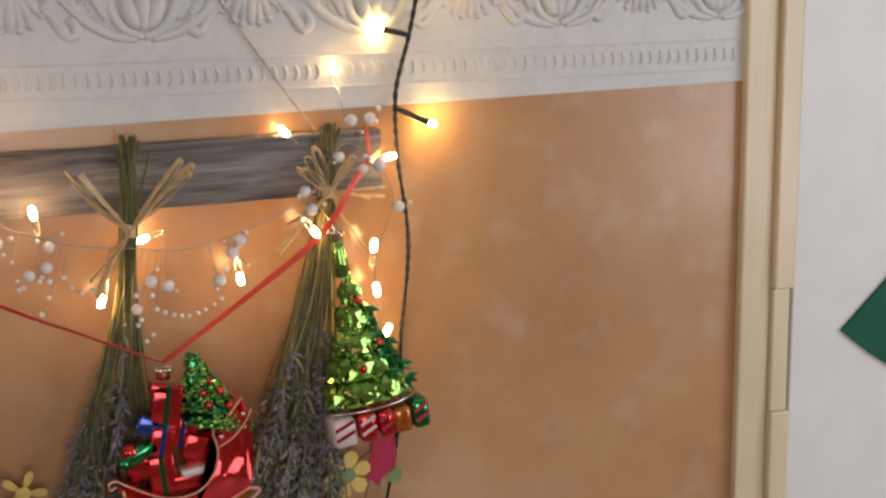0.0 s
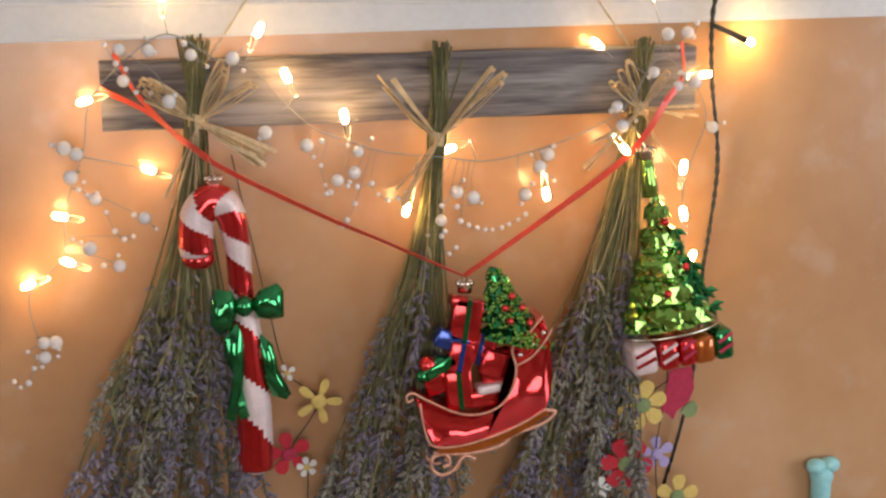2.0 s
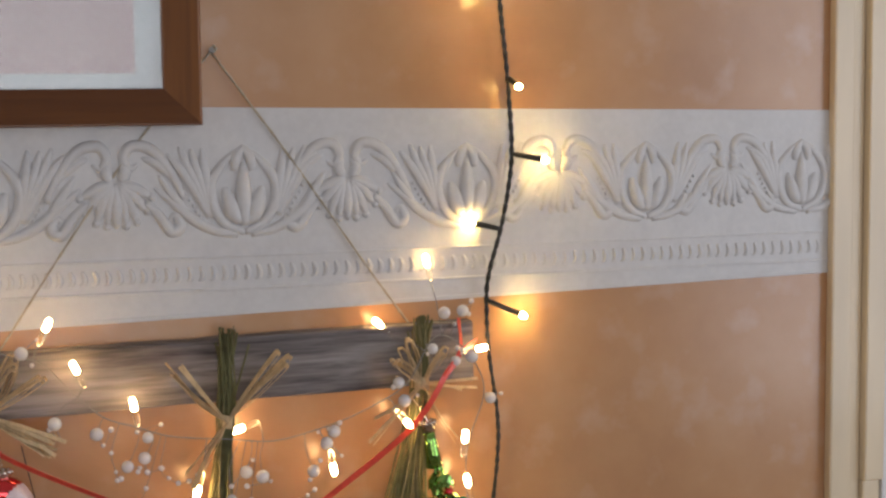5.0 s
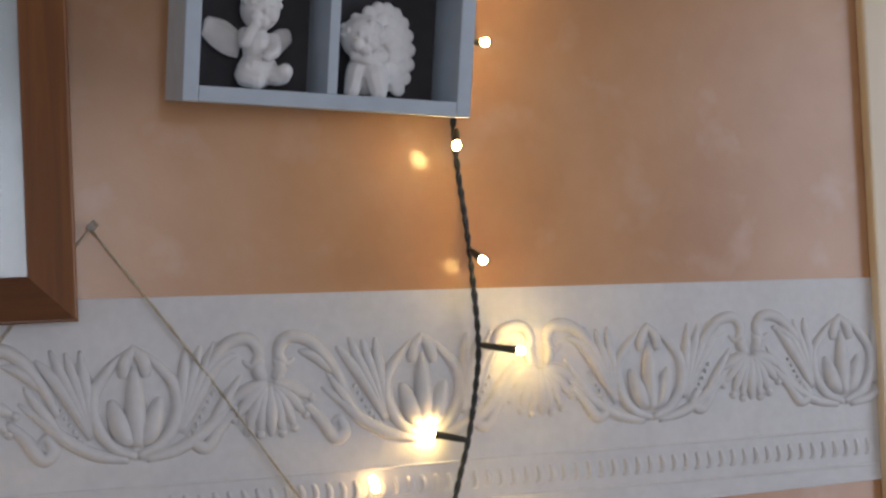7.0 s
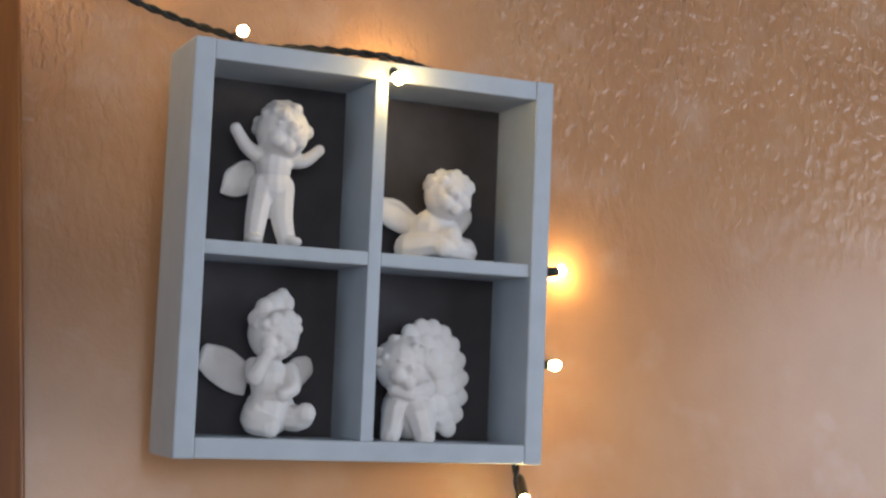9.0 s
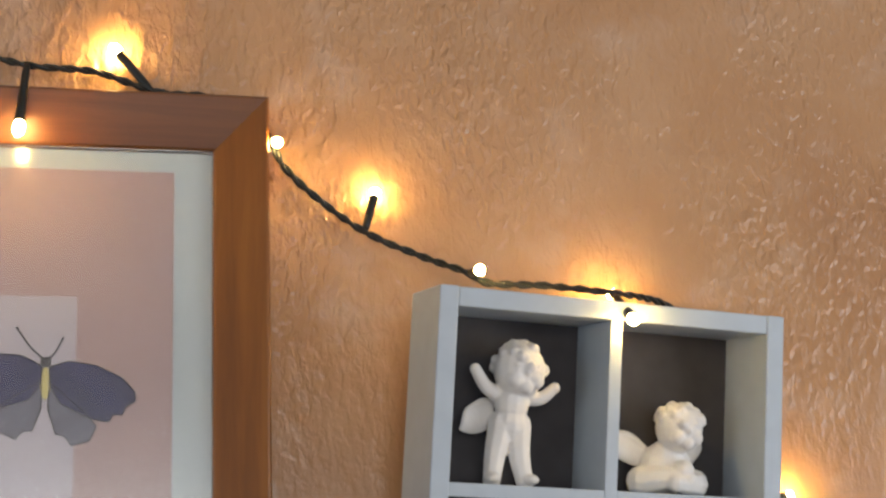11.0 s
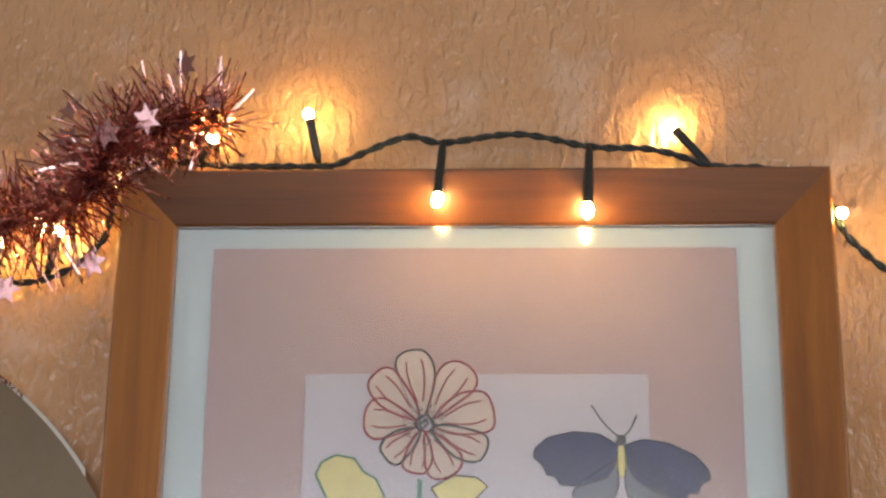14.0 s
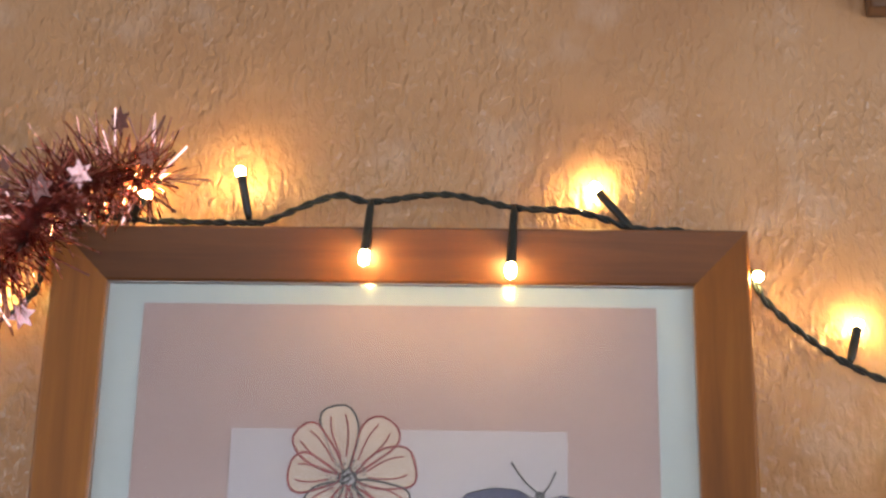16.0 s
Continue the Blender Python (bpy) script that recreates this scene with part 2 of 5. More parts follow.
TINSEL = simple("rose_gold_foil", (0.66, 0.37, 0.33), 0.14, 1.0, 0.2, 200, 0)
TINSEL_STAR = simple("rose_gold_foil_star", (0.46, 0.26, 0.26), 0.25, 0.9, 0.15, 200, 0)
MIRROR = simple("mirror_silvering", (0.85, 0.86, 0.84), 0.03, 1.0, 0.01, 20, 0)
STEEL = simple("nail_steel", (0.35, 0.33, 0.30), 0.35, 1.0, 0.2, 200, 0)
PANE = glass("picture_glass", (1, 1, 1), 0.16)


# ---- mesh helpers ----
def mesh_object(name, bm, material, smooth=False):
    d = bpy.data.meshes.new(name)
    bmesh.ops.recalc_face_normals(bm, faces=bm.faces)
    bm.to_mesh(d)
    bm.free()
    for m in (material if isinstance(material, (list, tuple)) else [material]):
        d.materials.append(m)
    if smooth:
        d.polygons.foreach_set("use_smooth", [True] * len(d.polygons))
    return new(name, d)


def part(name, bm, material, parent, label="", smooth=False):
    ob = mesh_object(name, bm, material, smooth)
    ob.parent = parent
    if label:
        ob["label"] = label
    return ob


def share(name, data, parent, m):
    ob = new(name, data)
    ob.parent = parent
    ob.matrix_basis = m
    return ob


def thing(name, m, label, category, group="", kind=""):
    ob = new(name)
    ob.empty_display_size = 0.02
    ob.matrix_world = m
    return tagged(ob, label, category, group, kind)


def box(bm, x0, x1, y0, y1, z0, z1, bevel=0.0, mat=0):
    r = bmesh.ops.create_cube(bm, size=1.0, matrix=Matrix.Translation(((x0 + x1) / 2, (y0 + y1) / 2, (z0 + z1) / 2)) @ Matrix.Diagonal((x1 - x0, y1 - y0, z1 - z0, 1)))
    faces = {f for v in r["verts"] for f in v.link_faces}
    for f in faces:
        f.material_index = mat
    if bevel:
        edges = list({e for v in r["verts"] for e in v.link_edges})
        bmesh.ops.bevel(bm, geom=edges, offset=bevel, segments=2, affect="EDGES", profile=0.5)
    return bm


def solid_box(*a, bevel=0.0):
    return box(bmesh.new(), *a, bevel=bevel)


def smooth_path(points, steps=6):
    """A Catmull-Rom line through the points."""
    p = [Vector(q) for q in points]
    if len(p) < 3:
        return p
    out = []
    e = [p[0] * 2 - p[1]] + p + [p[-1] * 2 - p[-2]]
    for i in range(1, len(e) - 2):
        a, b, c, d = e[i - 1:i + 3]
        for k in range(steps):
            u = k / steps
            out.append(0.5 * (2 * b + (c - a) * u + (2 * a - 5 * b + 4 * c - d) * u * u + (3 * b - a - 3 * c + d) * u ** 3))
    out.append(p[-1])
    return out


def tube(bm, pts, radius, sides=6, mat=0, caps=True):
    """A tube along pts; radius is a number or a function of 0..1."""
    n = len(pts)
    rings = []
    t0 = (pts[1] - pts[0]).normalized()
    up = Vector((0, 1, 0)) if abs(t0.y) < 0.9 else Vector((1, 0, 0))
    side = t0.cross(up).normalized()
    for i, p in enumerate(pts):
        d = (pts[min(i + 1, n - 1)] - pts[max(i - 1, 0)])
        d = d.normalized() if d.length > 1e-9 else t0
        side = (side - d * side.dot(d)).normalized()
        nrm = d.cross(side)
        r = radius(i / (n - 1)) if callable(radius) else radius
        rings.append([bm.verts.new(p + (side * math.cos(a) + nrm * math.sin(a)) * r) for a in (2 * math.pi * k / sides for k in range(sides))])
    for a, b in zip(rings, rings[1:]):
        for k in range(sides):
            f = bm.faces.new((a[k], a[(k + 1) % sides], b[(k + 1) % sides], b[k]))
            f.material_index = mat
    if caps:
        bm.faces.new(rings[0][::-1]).material_index = mat
        bm.faces.new(rings[-1]).material_index = mat
    return bm


def strip(bm, pts, width, thick, across=Vector((0, 0, 1)), twist=0.0, mat=0, taper=None):
    """A flat band along pts, with thickness; twist in turns along it."""
    n = len(pts)
    rings = []
    for i, p in enumerate(pts):
        d = (pts[min(i + 1, n - 1)] - pts[max(i - 1, 0)]).normalized()
        s = (across - d * across.dot(d)).normalized()
        s = Matrix.Rotation(2 * math.pi * twist * i / (n - 1), 3, d) @ s
        q = d.cross(s)
        w = width * (taper(i / (n - 1)) if taper else 1) / 2
        rings.append([bm.verts.new(p + s * a * w + q * b * thick / 2) for a, b in ((-1, -1), (1, -1), (1, 1), (-1, 1))])
    for a, b in zip(rings, rings[1:]):
        for k in range(4):
            bm.faces.new((a[k], a[(k + 1) % 4], b[(k + 1) % 4], b[k])).material_index = mat
    bm.faces.new(rings[0][::-1]).material_index = mat
    bm.faces.new(rings[-1]).material_index = mat
    return bm


def ball(bm, centre, r, squash=(1, 1, 1), turn=None, u=12, v=8, mat=0):
    m = Matrix.Translation(centre) @ (turn if turn else Matrix.Identity(4)) @ Matrix.Diagonal((r * squash[0], r * squash[1], r * squash[2], 1))
    res = bmesh.ops.create_uvsphere(bm, u_segments=u, v_segments=v, radius=1, matrix=m)
    for f in {f for w in res["verts"] for f in w.link_faces}:
        f.material_index = mat
    return bm


def slab(bm, outline, y_front, y_back, mat=0):
    """A flat plate in the wall's plane: outline of (x, z), from y_front to y_back."""
    a = [bm.verts.new((x, y_front, z)) for x, z in outline]
    b = [bm.verts.new((x, y_back, z)) for x, z in outline]
    n = len(a)
    bm.faces.new(a).material_index = mat
    bm.faces.new(b[::-1]).material_index = mat
    for i in range(n):
        bm.faces.new((a[i], a[(i + 1) % n], b[(i + 1) % n], b[i])).material_index = mat
    return bm


# ---- the room ----
def wall_with_hole(name, axis, at, thick, a0, a1, hole, material):
    """A wall square to an axis, from a0 to a1, with an opening (b0, b1, z0, z1)."""
    b0, b1, z0, z1 = hole
    bm = bmesh.new()
    for p0, p1, q0, q1 in ((a0, b0, FLOOR_Z, CEIL_Z), (b1, a1, FLOOR_Z, CEIL_Z), (b0, b1, FLOOR_Z, z0), (b0, b1, z1, CEIL_Z)):
        if axis == "x":
            box(bm, at, at + thick, p0, p1, q0, q1)
        else:
            box(bm, p0, p1, at, at + thick, q0, q1)
    return tagged(mesh_object(name, bm, material), kind="structure")


DOOR_X0, DOOR_X1, DOOR_TOP = 0.786, 1.60, 2.42
bm = bmesh.new()
box(bm, ROOM_X0, DOOR_X0 - 0.02, 0.0, 0.12, FLOOR_Z, CEIL_Z)
box(bm, DOOR_X1 + 0.02, ROOM_X1, 0.0, 0.12, FLOOR_Z, CEIL_Z)
box(bm, DOOR_X0 - 0.02, DOOR_X1 + 0.02, 0.0, 0.12, DOOR_TOP + 0.02, CEIL_Z)
tagged(mesh_object("wall_north", bm, WALL), "terracotta painted plaster wall with a rough finish", "wall", kind="structure")
wall_with_hole("wall_west", "x", ROOM_X0 - 0.12, 0.12, ROOM_Y, 0.12, (-3.05, -1.65, 1.3, 2.7), CREAM_WALL)
wall_with_hole("wall_south", "y", ROOM_Y - 0.12, 0.12, ROOM_X0 - 0.12, ROOM_X1 + 0.12, (-0.9, 0.7, 1.2, 2.6), CREAM_WALL)
wall_with_hole("wall_east", "x", ROOM_X1, 0.12, ROOM_Y, 0.12, (-1.8, -0.7, 1.3, 2.6), CREAM_WALL)
tagged(mesh_object("floor", solid_box(ROOM_X0 - 0.12, ROOM_X1 + 0.12, ROOM_Y - 0.12, 0.12, FLOOR_Z - 0.1, FLOOR_Z), FLOOR_WOOD), kind="structure")
tagged(mesh_object("ceiling", solid_box(ROOM_X0 - 0.12, ROOM_X1 + 0.12, ROOM_Y - 0.12, 0.12, CEIL_Z, CEIL_Z + 0.1), PLAIN_WHITE), kind="structure")


# door and its cream architrave
def architrave(x0, x1, z1, name, steps):
    bm = bmesh.new()
    for s0, s1, d in steps:
        box(bm, x0 + s0 * (x1 - x0), x0 + s1 * (x1 - x0), -d, 0.0, FLOOR_Z, z1, 0.0025)
    return tagged(mesh_object(name, bm, CREAM), "cream painted timber architrave with chipped edges", "trim", kind="structure")


architrave(0.727, 0.764, DOOR_TOP + 0.06, "trim", ((0, 0.62, 0.012), (0.6, 1.0, 0.007)))
bm = solid_box(0.764, 0.786, -0.016, 0.0, 1.628, DOOR_TOP + 0.03, bevel=0.002)
box(bm, 0.764, 0.783, -0.013, 0.0, 1.500, 1.628, 0.002)
box(bm, 0.764, 0.785, -0.016, 0.0, FLOOR_Z, 1.500, 0.002)
tagged(mesh_object("trim", bm, CREAM), "cream painted door stop with a hinge recess", "trim", kind="structure")
architrave(DOOR_X1 + 0.002, DOOR_X1 + 0.06, DOOR_TOP + 0.06, "trim", ((0, 0.5, 0.016), (0.5, 1.0, 0.012)))
tagged(mesh_object("trim", solid_box(0.789, DOOR_X1, -0.016, 0.0, DOOR_TOP, DOOR_TOP + 0.06, bevel=0.002), CREAM), "cream painted door head trim", "trim", kind="structure")
door = thing("door_1", Matrix.Identity(4), "plain white painted flush door, closed", "door", kind="structure")
part("door_leaf", solid_box(DOOR_X0 + 0.003, DOOR_X1 - 0.003, -0.008, 0.032, FLOOR_Z + 0.005, DOOR_TOP - 0.004, bevel=0.002), DOOR_WHITE, door)
bm = bmesh.new()
tube(bm, [Vector((1.52, -0.008, 1.40)), Vector((1.52, -0.05, 1.40))], 0.008, 10)
tube(bm, smooth_path([(1.52, -0.05, 1.40), (1.47, -0.055, 1.40), (1.40, -0.05, 1.398)]), 0.007, 10)
part("door_handle", bm, STEEL, door, smooth=True)

# green felt fir tree that hangs on the door
bm = bmesh.new()
arc = [(0.846 + 0.244 * k / 14, 1.577 - 0.062 * math.sin(math.pi * k / 14)) for k in range(15)]
slab(bm, arc + [(0.972, 1.689), (0.964, 1.689)], -0.013, -0.009)
tagged(mesh_object("door_ornament", bm, GREEN_FELT), "dark green felt cone shape hanging on the white door", "ornament")


# ---- the embossed frieze ----
FR0, FR1 = 1.8235, 2.0055
FX0, FX1 = ROOM_X0, 0.727


def relief_leaf(bm, pts, width, y=-0.0018):
    """A raised tapering leaf along pts in the wall's plane."""
    p = smooth_path([(x, y, z) for x, z in pts], 5)
    at = len(bm.verts)
    tube(bm, p, lambda u: 2.0 * width * (0.25 + 0.75 * math.sin(math.pi * min(1, 0.12 + 0.88 * u)) ** 0.8), 8)
    bm.verts.ensure_lookup_table()
    for v in bm.verts[at:]:
        v.co.y = y + (v.co.y - y) * 0.85


def tulip(bm, x, z, s):
    """A three-lobed bud within a closed oval of leaves, with a beaded fan on both sides."""
    for k in (-1, 1):
        f = lambda pts: [(x + k * a * s, z + b * s) for a, b in pts]
        relief_leaf(bm, f([(0.0, -0.002), (0.017, 0.006), (0.028, 0.024), (0.028, 0.043), (0.017, 0.059), (0.006, 0.070)]), 0.0027 * s)
        relief_leaf(bm, f([(0.002, 0.008), (0.009, 0.014), (0.013, 0.026), (0.017, 0.038)]), 0.0040 * s)
        relief_leaf(bm, f([(0.008, 0.052), (0.006, 0.064), (-0.002, 0.074)]), 0.0026 * s)
        relief_leaf(bm, f([(0.006, -0.004), (0.028, 0.001), (0.048, 0.013), (0.062, 0.026), (0.078, 0.039)]), 0.0026 * s)
        relief_leaf(bm, f([(0.052, 0.018), (0.062, 0.032), (0.074, 0.050)]), 0.0023 * s)
        for tip in ((0.036, 0.073), (0.046, 0.072), (0.056, 0.074), (0.066, 0.068)):
            relief_leaf(bm, f([(0.030, 0.012), (0.030 + 0.35 * (tip[0] - 0.030), 0.036), (0.030 + 0.68 * (tip[0] - 0.030), 0.054), tip]), 0.0027 * s)
        for j in range(9):
            u = j / 8
            ball(bm, (x + k * (0.030 + 0.023 * u) * s, -0.0030, z + (0.004 + 0.034 * u ** 1.3) * s), 0.0018 * s, u=6, v=4)
    relief_leaf(bm, [(x, z + 0.004 * s), (x, z + 0.030 * s), (x, z + 0.060 * s)], 0.0040 * s)


def palmette(bm, x, z, s):
    """Two facing scrolls over a fan of drops."""
    for k in (-1, 1):
        f = lambda pts: [(x + k * a * s, z + b * s) for a, b in pts]
        relief_leaf(bm, f([(0.058, 0.002), (0.046, 0.026), (0.030, 0.045), (0.014, 0.048), (0.007, 0.038), (0.012, 0.029), (0.019, 0.033)]), 0.0026 * s)
        relief_leaf(bm, f([(0.048, 0.020), (0.034, 0.033), (0.022, 0.038)]), 0.0022 * s)
        for a, b in ((0.008, -0.020), (0.017, -0.017), (0.026, -0.008), (0.030, 0.004)):
            relief_leaf(bm, f([(0.002, 0.016), (0.45 * a + 0.002, 0.45 * b + 0.010), (a, b)]), 0.0029 * s)
            ball(bm, (x + k * a * s, -0.0022, z + b * s), 0.0036 * s, (1, 0.8, 1), u=8, v=5)
        relief_leaf(bm, f([(0.024, 0.000), (0.036, -0.012), (0.046, -0.026), (0.054, -0.022), (0.050, -0.012), (0.044, -0.016)]), 0.0026 * s)
        relief_leaf(bm, f([(0.004, 0.018), (0.008, 0.026), (0.004, 0.034)]), 0.0028 * s)
    relief_leaf(bm, [(x, z + 0.016 * s), (x, z - 0.004 * s), (x, z - 0.022 * s)], 0.0032 * s)


frieze = thing("trim", Matrix.Identity(4), "white embossed paper frieze with scrolling flowers", "frieze", kind="structure")
def band(bm, low, high, y):
    """A strip of the frieze; it tapers slightly towards the door."""
    xs = (FX0, -0.3, 0.2, FX1)
    slab(bm, [(x, low(max(x, -0.3))) for x in xs] + [(x, high(max(x, -0.3))) for x in xs[::-1]], y, 0.0)
    return bm


part("paper_band", band(bmesh.new(), lambda x: FR0 + 0.0175 * x, lambda x: FR1 - 0.016 * x, -0.0022), WHITE_PAPER, frieze)
bm = bmesh.new()
band(bm, lambda x: FR0 + 0.0005 + 0.0175 * x, lambda x: FR0 + 0.0035 + 0.0175 * x, -0.0034)
box(bm, FX0, FX1, -0.0036, -0.0015, 1.8475, 1.8500, 0.0006)
box(bm, FX0, FX1, -0.0036, -0.0015, 1.8755, 1.8775, 0.0006)
part("ridge", bm, WHITE_PAPER, frieze)
tulips = [-0.056, 0.156, 0.357, 0.533, 0.697]
for k, x in enumerate(tulips):
    bm = bmesh.new()
    tulip(bm, x, 1.899 + 0.008 * max(0, x - 0.5), 0.98 - 0.16 * max(0, x) ** 1.5)
    part("flower_relief", bm, WHITE_PAPER, frieze, smooth=True)
for k, x in enumerate((0.049, 0.247, 0.446, 0.617)):
    bm = bmesh.new()
    palmette(bm, x, 1.925, 0.98 - 0.16 * x ** 1.5)
    part("palmette_relief", bm, WHITE_PAPER, frieze, smooth=True)
bm = bmesh.new()
for k in range(4):
    tulip(bm, -0.268 - 0.212 * k, 1.899, 0.98)
    palmette(bm, -0.162 - 0.212 * k, 1.925, 0.98)
tagged(part("far_relief", bm, WHITE_PAPER, frieze, smooth=True), kind="stuff")
# the row of small hooked beads
bm = bmesh.new()
x = -0.5
while x < FX1 - 0.006:
    relief_leaf(bm, [(x, 1.8690), (x + 0.0022, 1.8635), (x + 0.0015, 1.8585), (x - 0.0022, 1.8570)], 0.0013)
    x += 0.0098
tagged(part("bead_row", bm, WHITE_PAPER, frieze, smooth=True), kind="stuff")

# ---- picture in a pine frame ----
PL, PR, PB, PT = -0.281, 0.1195, 1.989, 2.4595
pic = thing("framed_picture", Matrix.Identity(4), "pressed flower and butterfly print in an orange pine frame", "picture")


def rail(name, p0, p1, inward, material):
    """One mitred length of the frame: outer corner p0 to p1, with the profile set inwards."""
    prof = ((0.0, -0.006), (0.0, -0.0234), (0.0008, -0.0242), (0.0020, -0.0241), (0.0290, -0.0138), (0.0302, -0.0130), (0.0305, -0.0118), (0.0305, -0.006))
    d = (Vector(p1) - Vector(p0)).normalized()
    n = Vector(inward)
    bm = bmesh.new()
    ends = []
    for p, s in ((Vector(p0), 1), (Vector(p1), -1)):
        ends.append([bm.verts.new((p.x + n.x * a + d.x * s * a, y, p.y + n.y * a + d.y * s * a)) for a, y in prof])
    k = len(prof)
    for i in range(k):
        bm.faces.new((ends[0][i], ends[0][(i + 1) % k], ends[1][(i + 1) % k], ends[1][i]))
    bm.faces.new(ends[0]), bm.faces.new(ends[1][::-1])
    return part(name, bm, material, pic)


# level rails take the pine with painted shade, uprights the lit one
rail("frame_rail", (PL, PT), (PR, PT), (0, -1), PINE_SHADED)
rail("frame_rail", (PL, PB), (PR, PB), (0, 1), PINE_SHADED)
rail("frame_rail", (PL, PB), (PL, PT), (1, 0), PINE_Z_LIT)
rail("frame_rail", (PR, PB), (PR, PT), (-1, 0), PINE_Z_LIT)
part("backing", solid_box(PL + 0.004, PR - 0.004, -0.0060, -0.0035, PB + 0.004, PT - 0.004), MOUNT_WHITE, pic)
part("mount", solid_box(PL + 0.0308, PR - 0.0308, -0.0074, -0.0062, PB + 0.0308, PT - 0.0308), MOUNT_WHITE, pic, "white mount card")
part("pink_card", solid_box(-0.229, 0.0675, -0.0080, -0.0075, 2.032, 2.417), MOUNT_PINK, pic, "dusty pink card")
part("print_paper", solid_box(-0.1735, 0.016, -0.0086, -0.0081, 2.105, 2.344), PAPER_LILAC, pic, "pale lilac paper")
pane = part("glass", solid_box(PL + 0.0306, PR - 0.0306, -0.0125, -0.0108, PB + 0.0306, PT - 0.0306), PANE, pic)
pane.visible_shadow = False


def print_shape(name, outline, material, y=-0.0089, edge=None, edge_r=0.00055, label=""):
    bm = bmesh.new()
    slab(bm, outline, y, y + 0.0003)
    ob = part(name, bm, material, pic, label)
    if edge:
        bm = bmesh.new()
        tube(bm, [Vector((x, y - 0.0001, z)) for x, z in outline + outline[:1]], edge_r, 4)
        e = part("outline", bm, edge, ob)
    return ob


FCX, FCZ = -0.1070, 2.3155
petals = ((100, 0.046, 0.0150), (55, 0.044, 0.0150), (14, 0.042, 0.0185), (-24, 0.040, 0.0130), (-62, 0.034, 0.0140), (-100, 0.029, 0.0115), (-140, 0.030, 0.0120), (172, 0.036, 0.0155), (135, 0.043, 0.0140))
for k, (deg, length, width) in enumerate(petals):
    length, width = 0.93 * length, 0.93 * width
    a = radians(deg)
    out = []
    for j in range(22):
        u = 2 * math.pi * j / 22
        r = length * (0.56 - 0.44 * math.cos(u))
        w = width * math.copysign(abs(math.sin(u)) ** 0.75, math.sin(u)) * (0.66 - 0.34 * math.cos(u)) * (1 + 0.08 * math.sin(3 * u + 2 * k))
        out.append((FCX + r * math.cos(a) - w * math.sin(a), FCZ + r * math.sin(a) + w * math.cos(a)))
    ob = print_shape("petal", out, PETAL_PAPER, -0.0089 - 0.00006 * k, PRINT_MAROON if k % 3 else PRINT_BLACK, 0.00065)
    bm = bmesh.new()
    for side in (-1, 1):
        vein = [(0.30, side * 0.10), (0.5, side * 0.26), (0.7, side * 0.34), (0.86, side * 0.30)]
        tube(bm, smooth_path([(FCX + length * r * math.cos(a) - width * w * math.sin(a), -0.0091 - 0.00006 * k, FCZ + length * r * math.sin(a) + width * w * math.cos(a)) for r, w in vein], 4), 0.0005, 4)
    part("vein", bm, PRINT_MAROON, ob)
bm = bmesh.new()
rng = random.Random(4)
for k in range(120):
    r, a = 0.0115 * math.sqrt(rng.random()), rng.uniform(0, 2 * math.pi)
    ball(bm, (FCX + r * math.cos(a), -0.0098, FCZ + r * math.sin(a)), 0.00055 + 0.0004 * (r < 0.006), u=5, v=3)
tagged(part("stamens", bm, PRINT_BLACK, pic), kind="stuff")
bm = bmesh.new()
strip(bm, smooth_path([(FCX - 0.002, -0.0088, 2.286), (FCX - 0.001, -0.0088, 2.23), (FCX + 0.010, -0.0088, 2.14)]), 0.0026, 0.0003, Vector((1, 0, 0)))
part("stem", bm, PRINT_GREEN, pic)
leaf = [(-0.166, 2.288), (-0.163, 2.295), (-0.155, 2.299), (-0.145, 2.297), (-0.140, 2.290), (-0.133, 2.286), (-0.128, 2.276), (-0.138, 2.262), (-0.152, 2.266), (-0.160, 2.276)]
print_shape("leaf", leaf, PRINT_YELLOW, -0.0089, PRINT_GREEN, 0.0007)
leaf = [(-0.103, 2.281), (-0.090, 2.288), (-0.078, 2.287), (-0.072, 2.282), (-0.082, 2.272), (-0.096, 2.272)]
print_shape("leaf", leaf, PRINT_YELLOW, -0.0089, PRINT_BLACK, 0.0005)
BX, BZ = 0.0005, 2.300
fore = [(0.002, 0.003), (0.012, 0.0075), (0.026, 0.0070), (0.040, 0.0020), (0.047, -0.005), (0.0475, -0.010), (0.0425, -0.0135), (0.0405, -0.0185), (0.0360, -0.0185), (0.0335, -0.0230), (0.0240, -0.0225), (0.008, -0.016), (0.002, -0.006)]
hind = [(a * 0.9, b * 0.82) for a, b in [(0.002, -0.006), (0.012, -0.014), (0.024, -0.024), (0.030, -0.032), (0.026, -0.042), (0.016, -0.046), (0.012, -0.040), (0.007, -0.040), (0.002, -0.024)]]
for k in (-1, 1):
    print_shape("butterfly_wing", [(BX + k * a, BZ + b + 0.002 - 0.12 * k * a) for a, b in fore], PRINT_NAVY, -0.0090, PRINT_BLACK, 0.0004)
    print_shape("butterfly_wing", [(BX + k * a, BZ + b + 0.002 - 0.12 * k * a) for a, b in hind], PRINT_GREY, -0.0089, PRINT_BLACK, 0.0004)
bm = bmesh.new()
ball(bm, (BX, -0.0090, BZ - 0.004), 0.009, (0.30, 0.05, 1), u=8, v=6)
part("butterfly_body", bm, PRINT_YELLOW, pic, smooth=True)
bm = bmesh.new()
ball(bm, (BX, -0.0090, BZ + 0.0075), 0.003, (1, 0.15, 1), u=8, v=6)
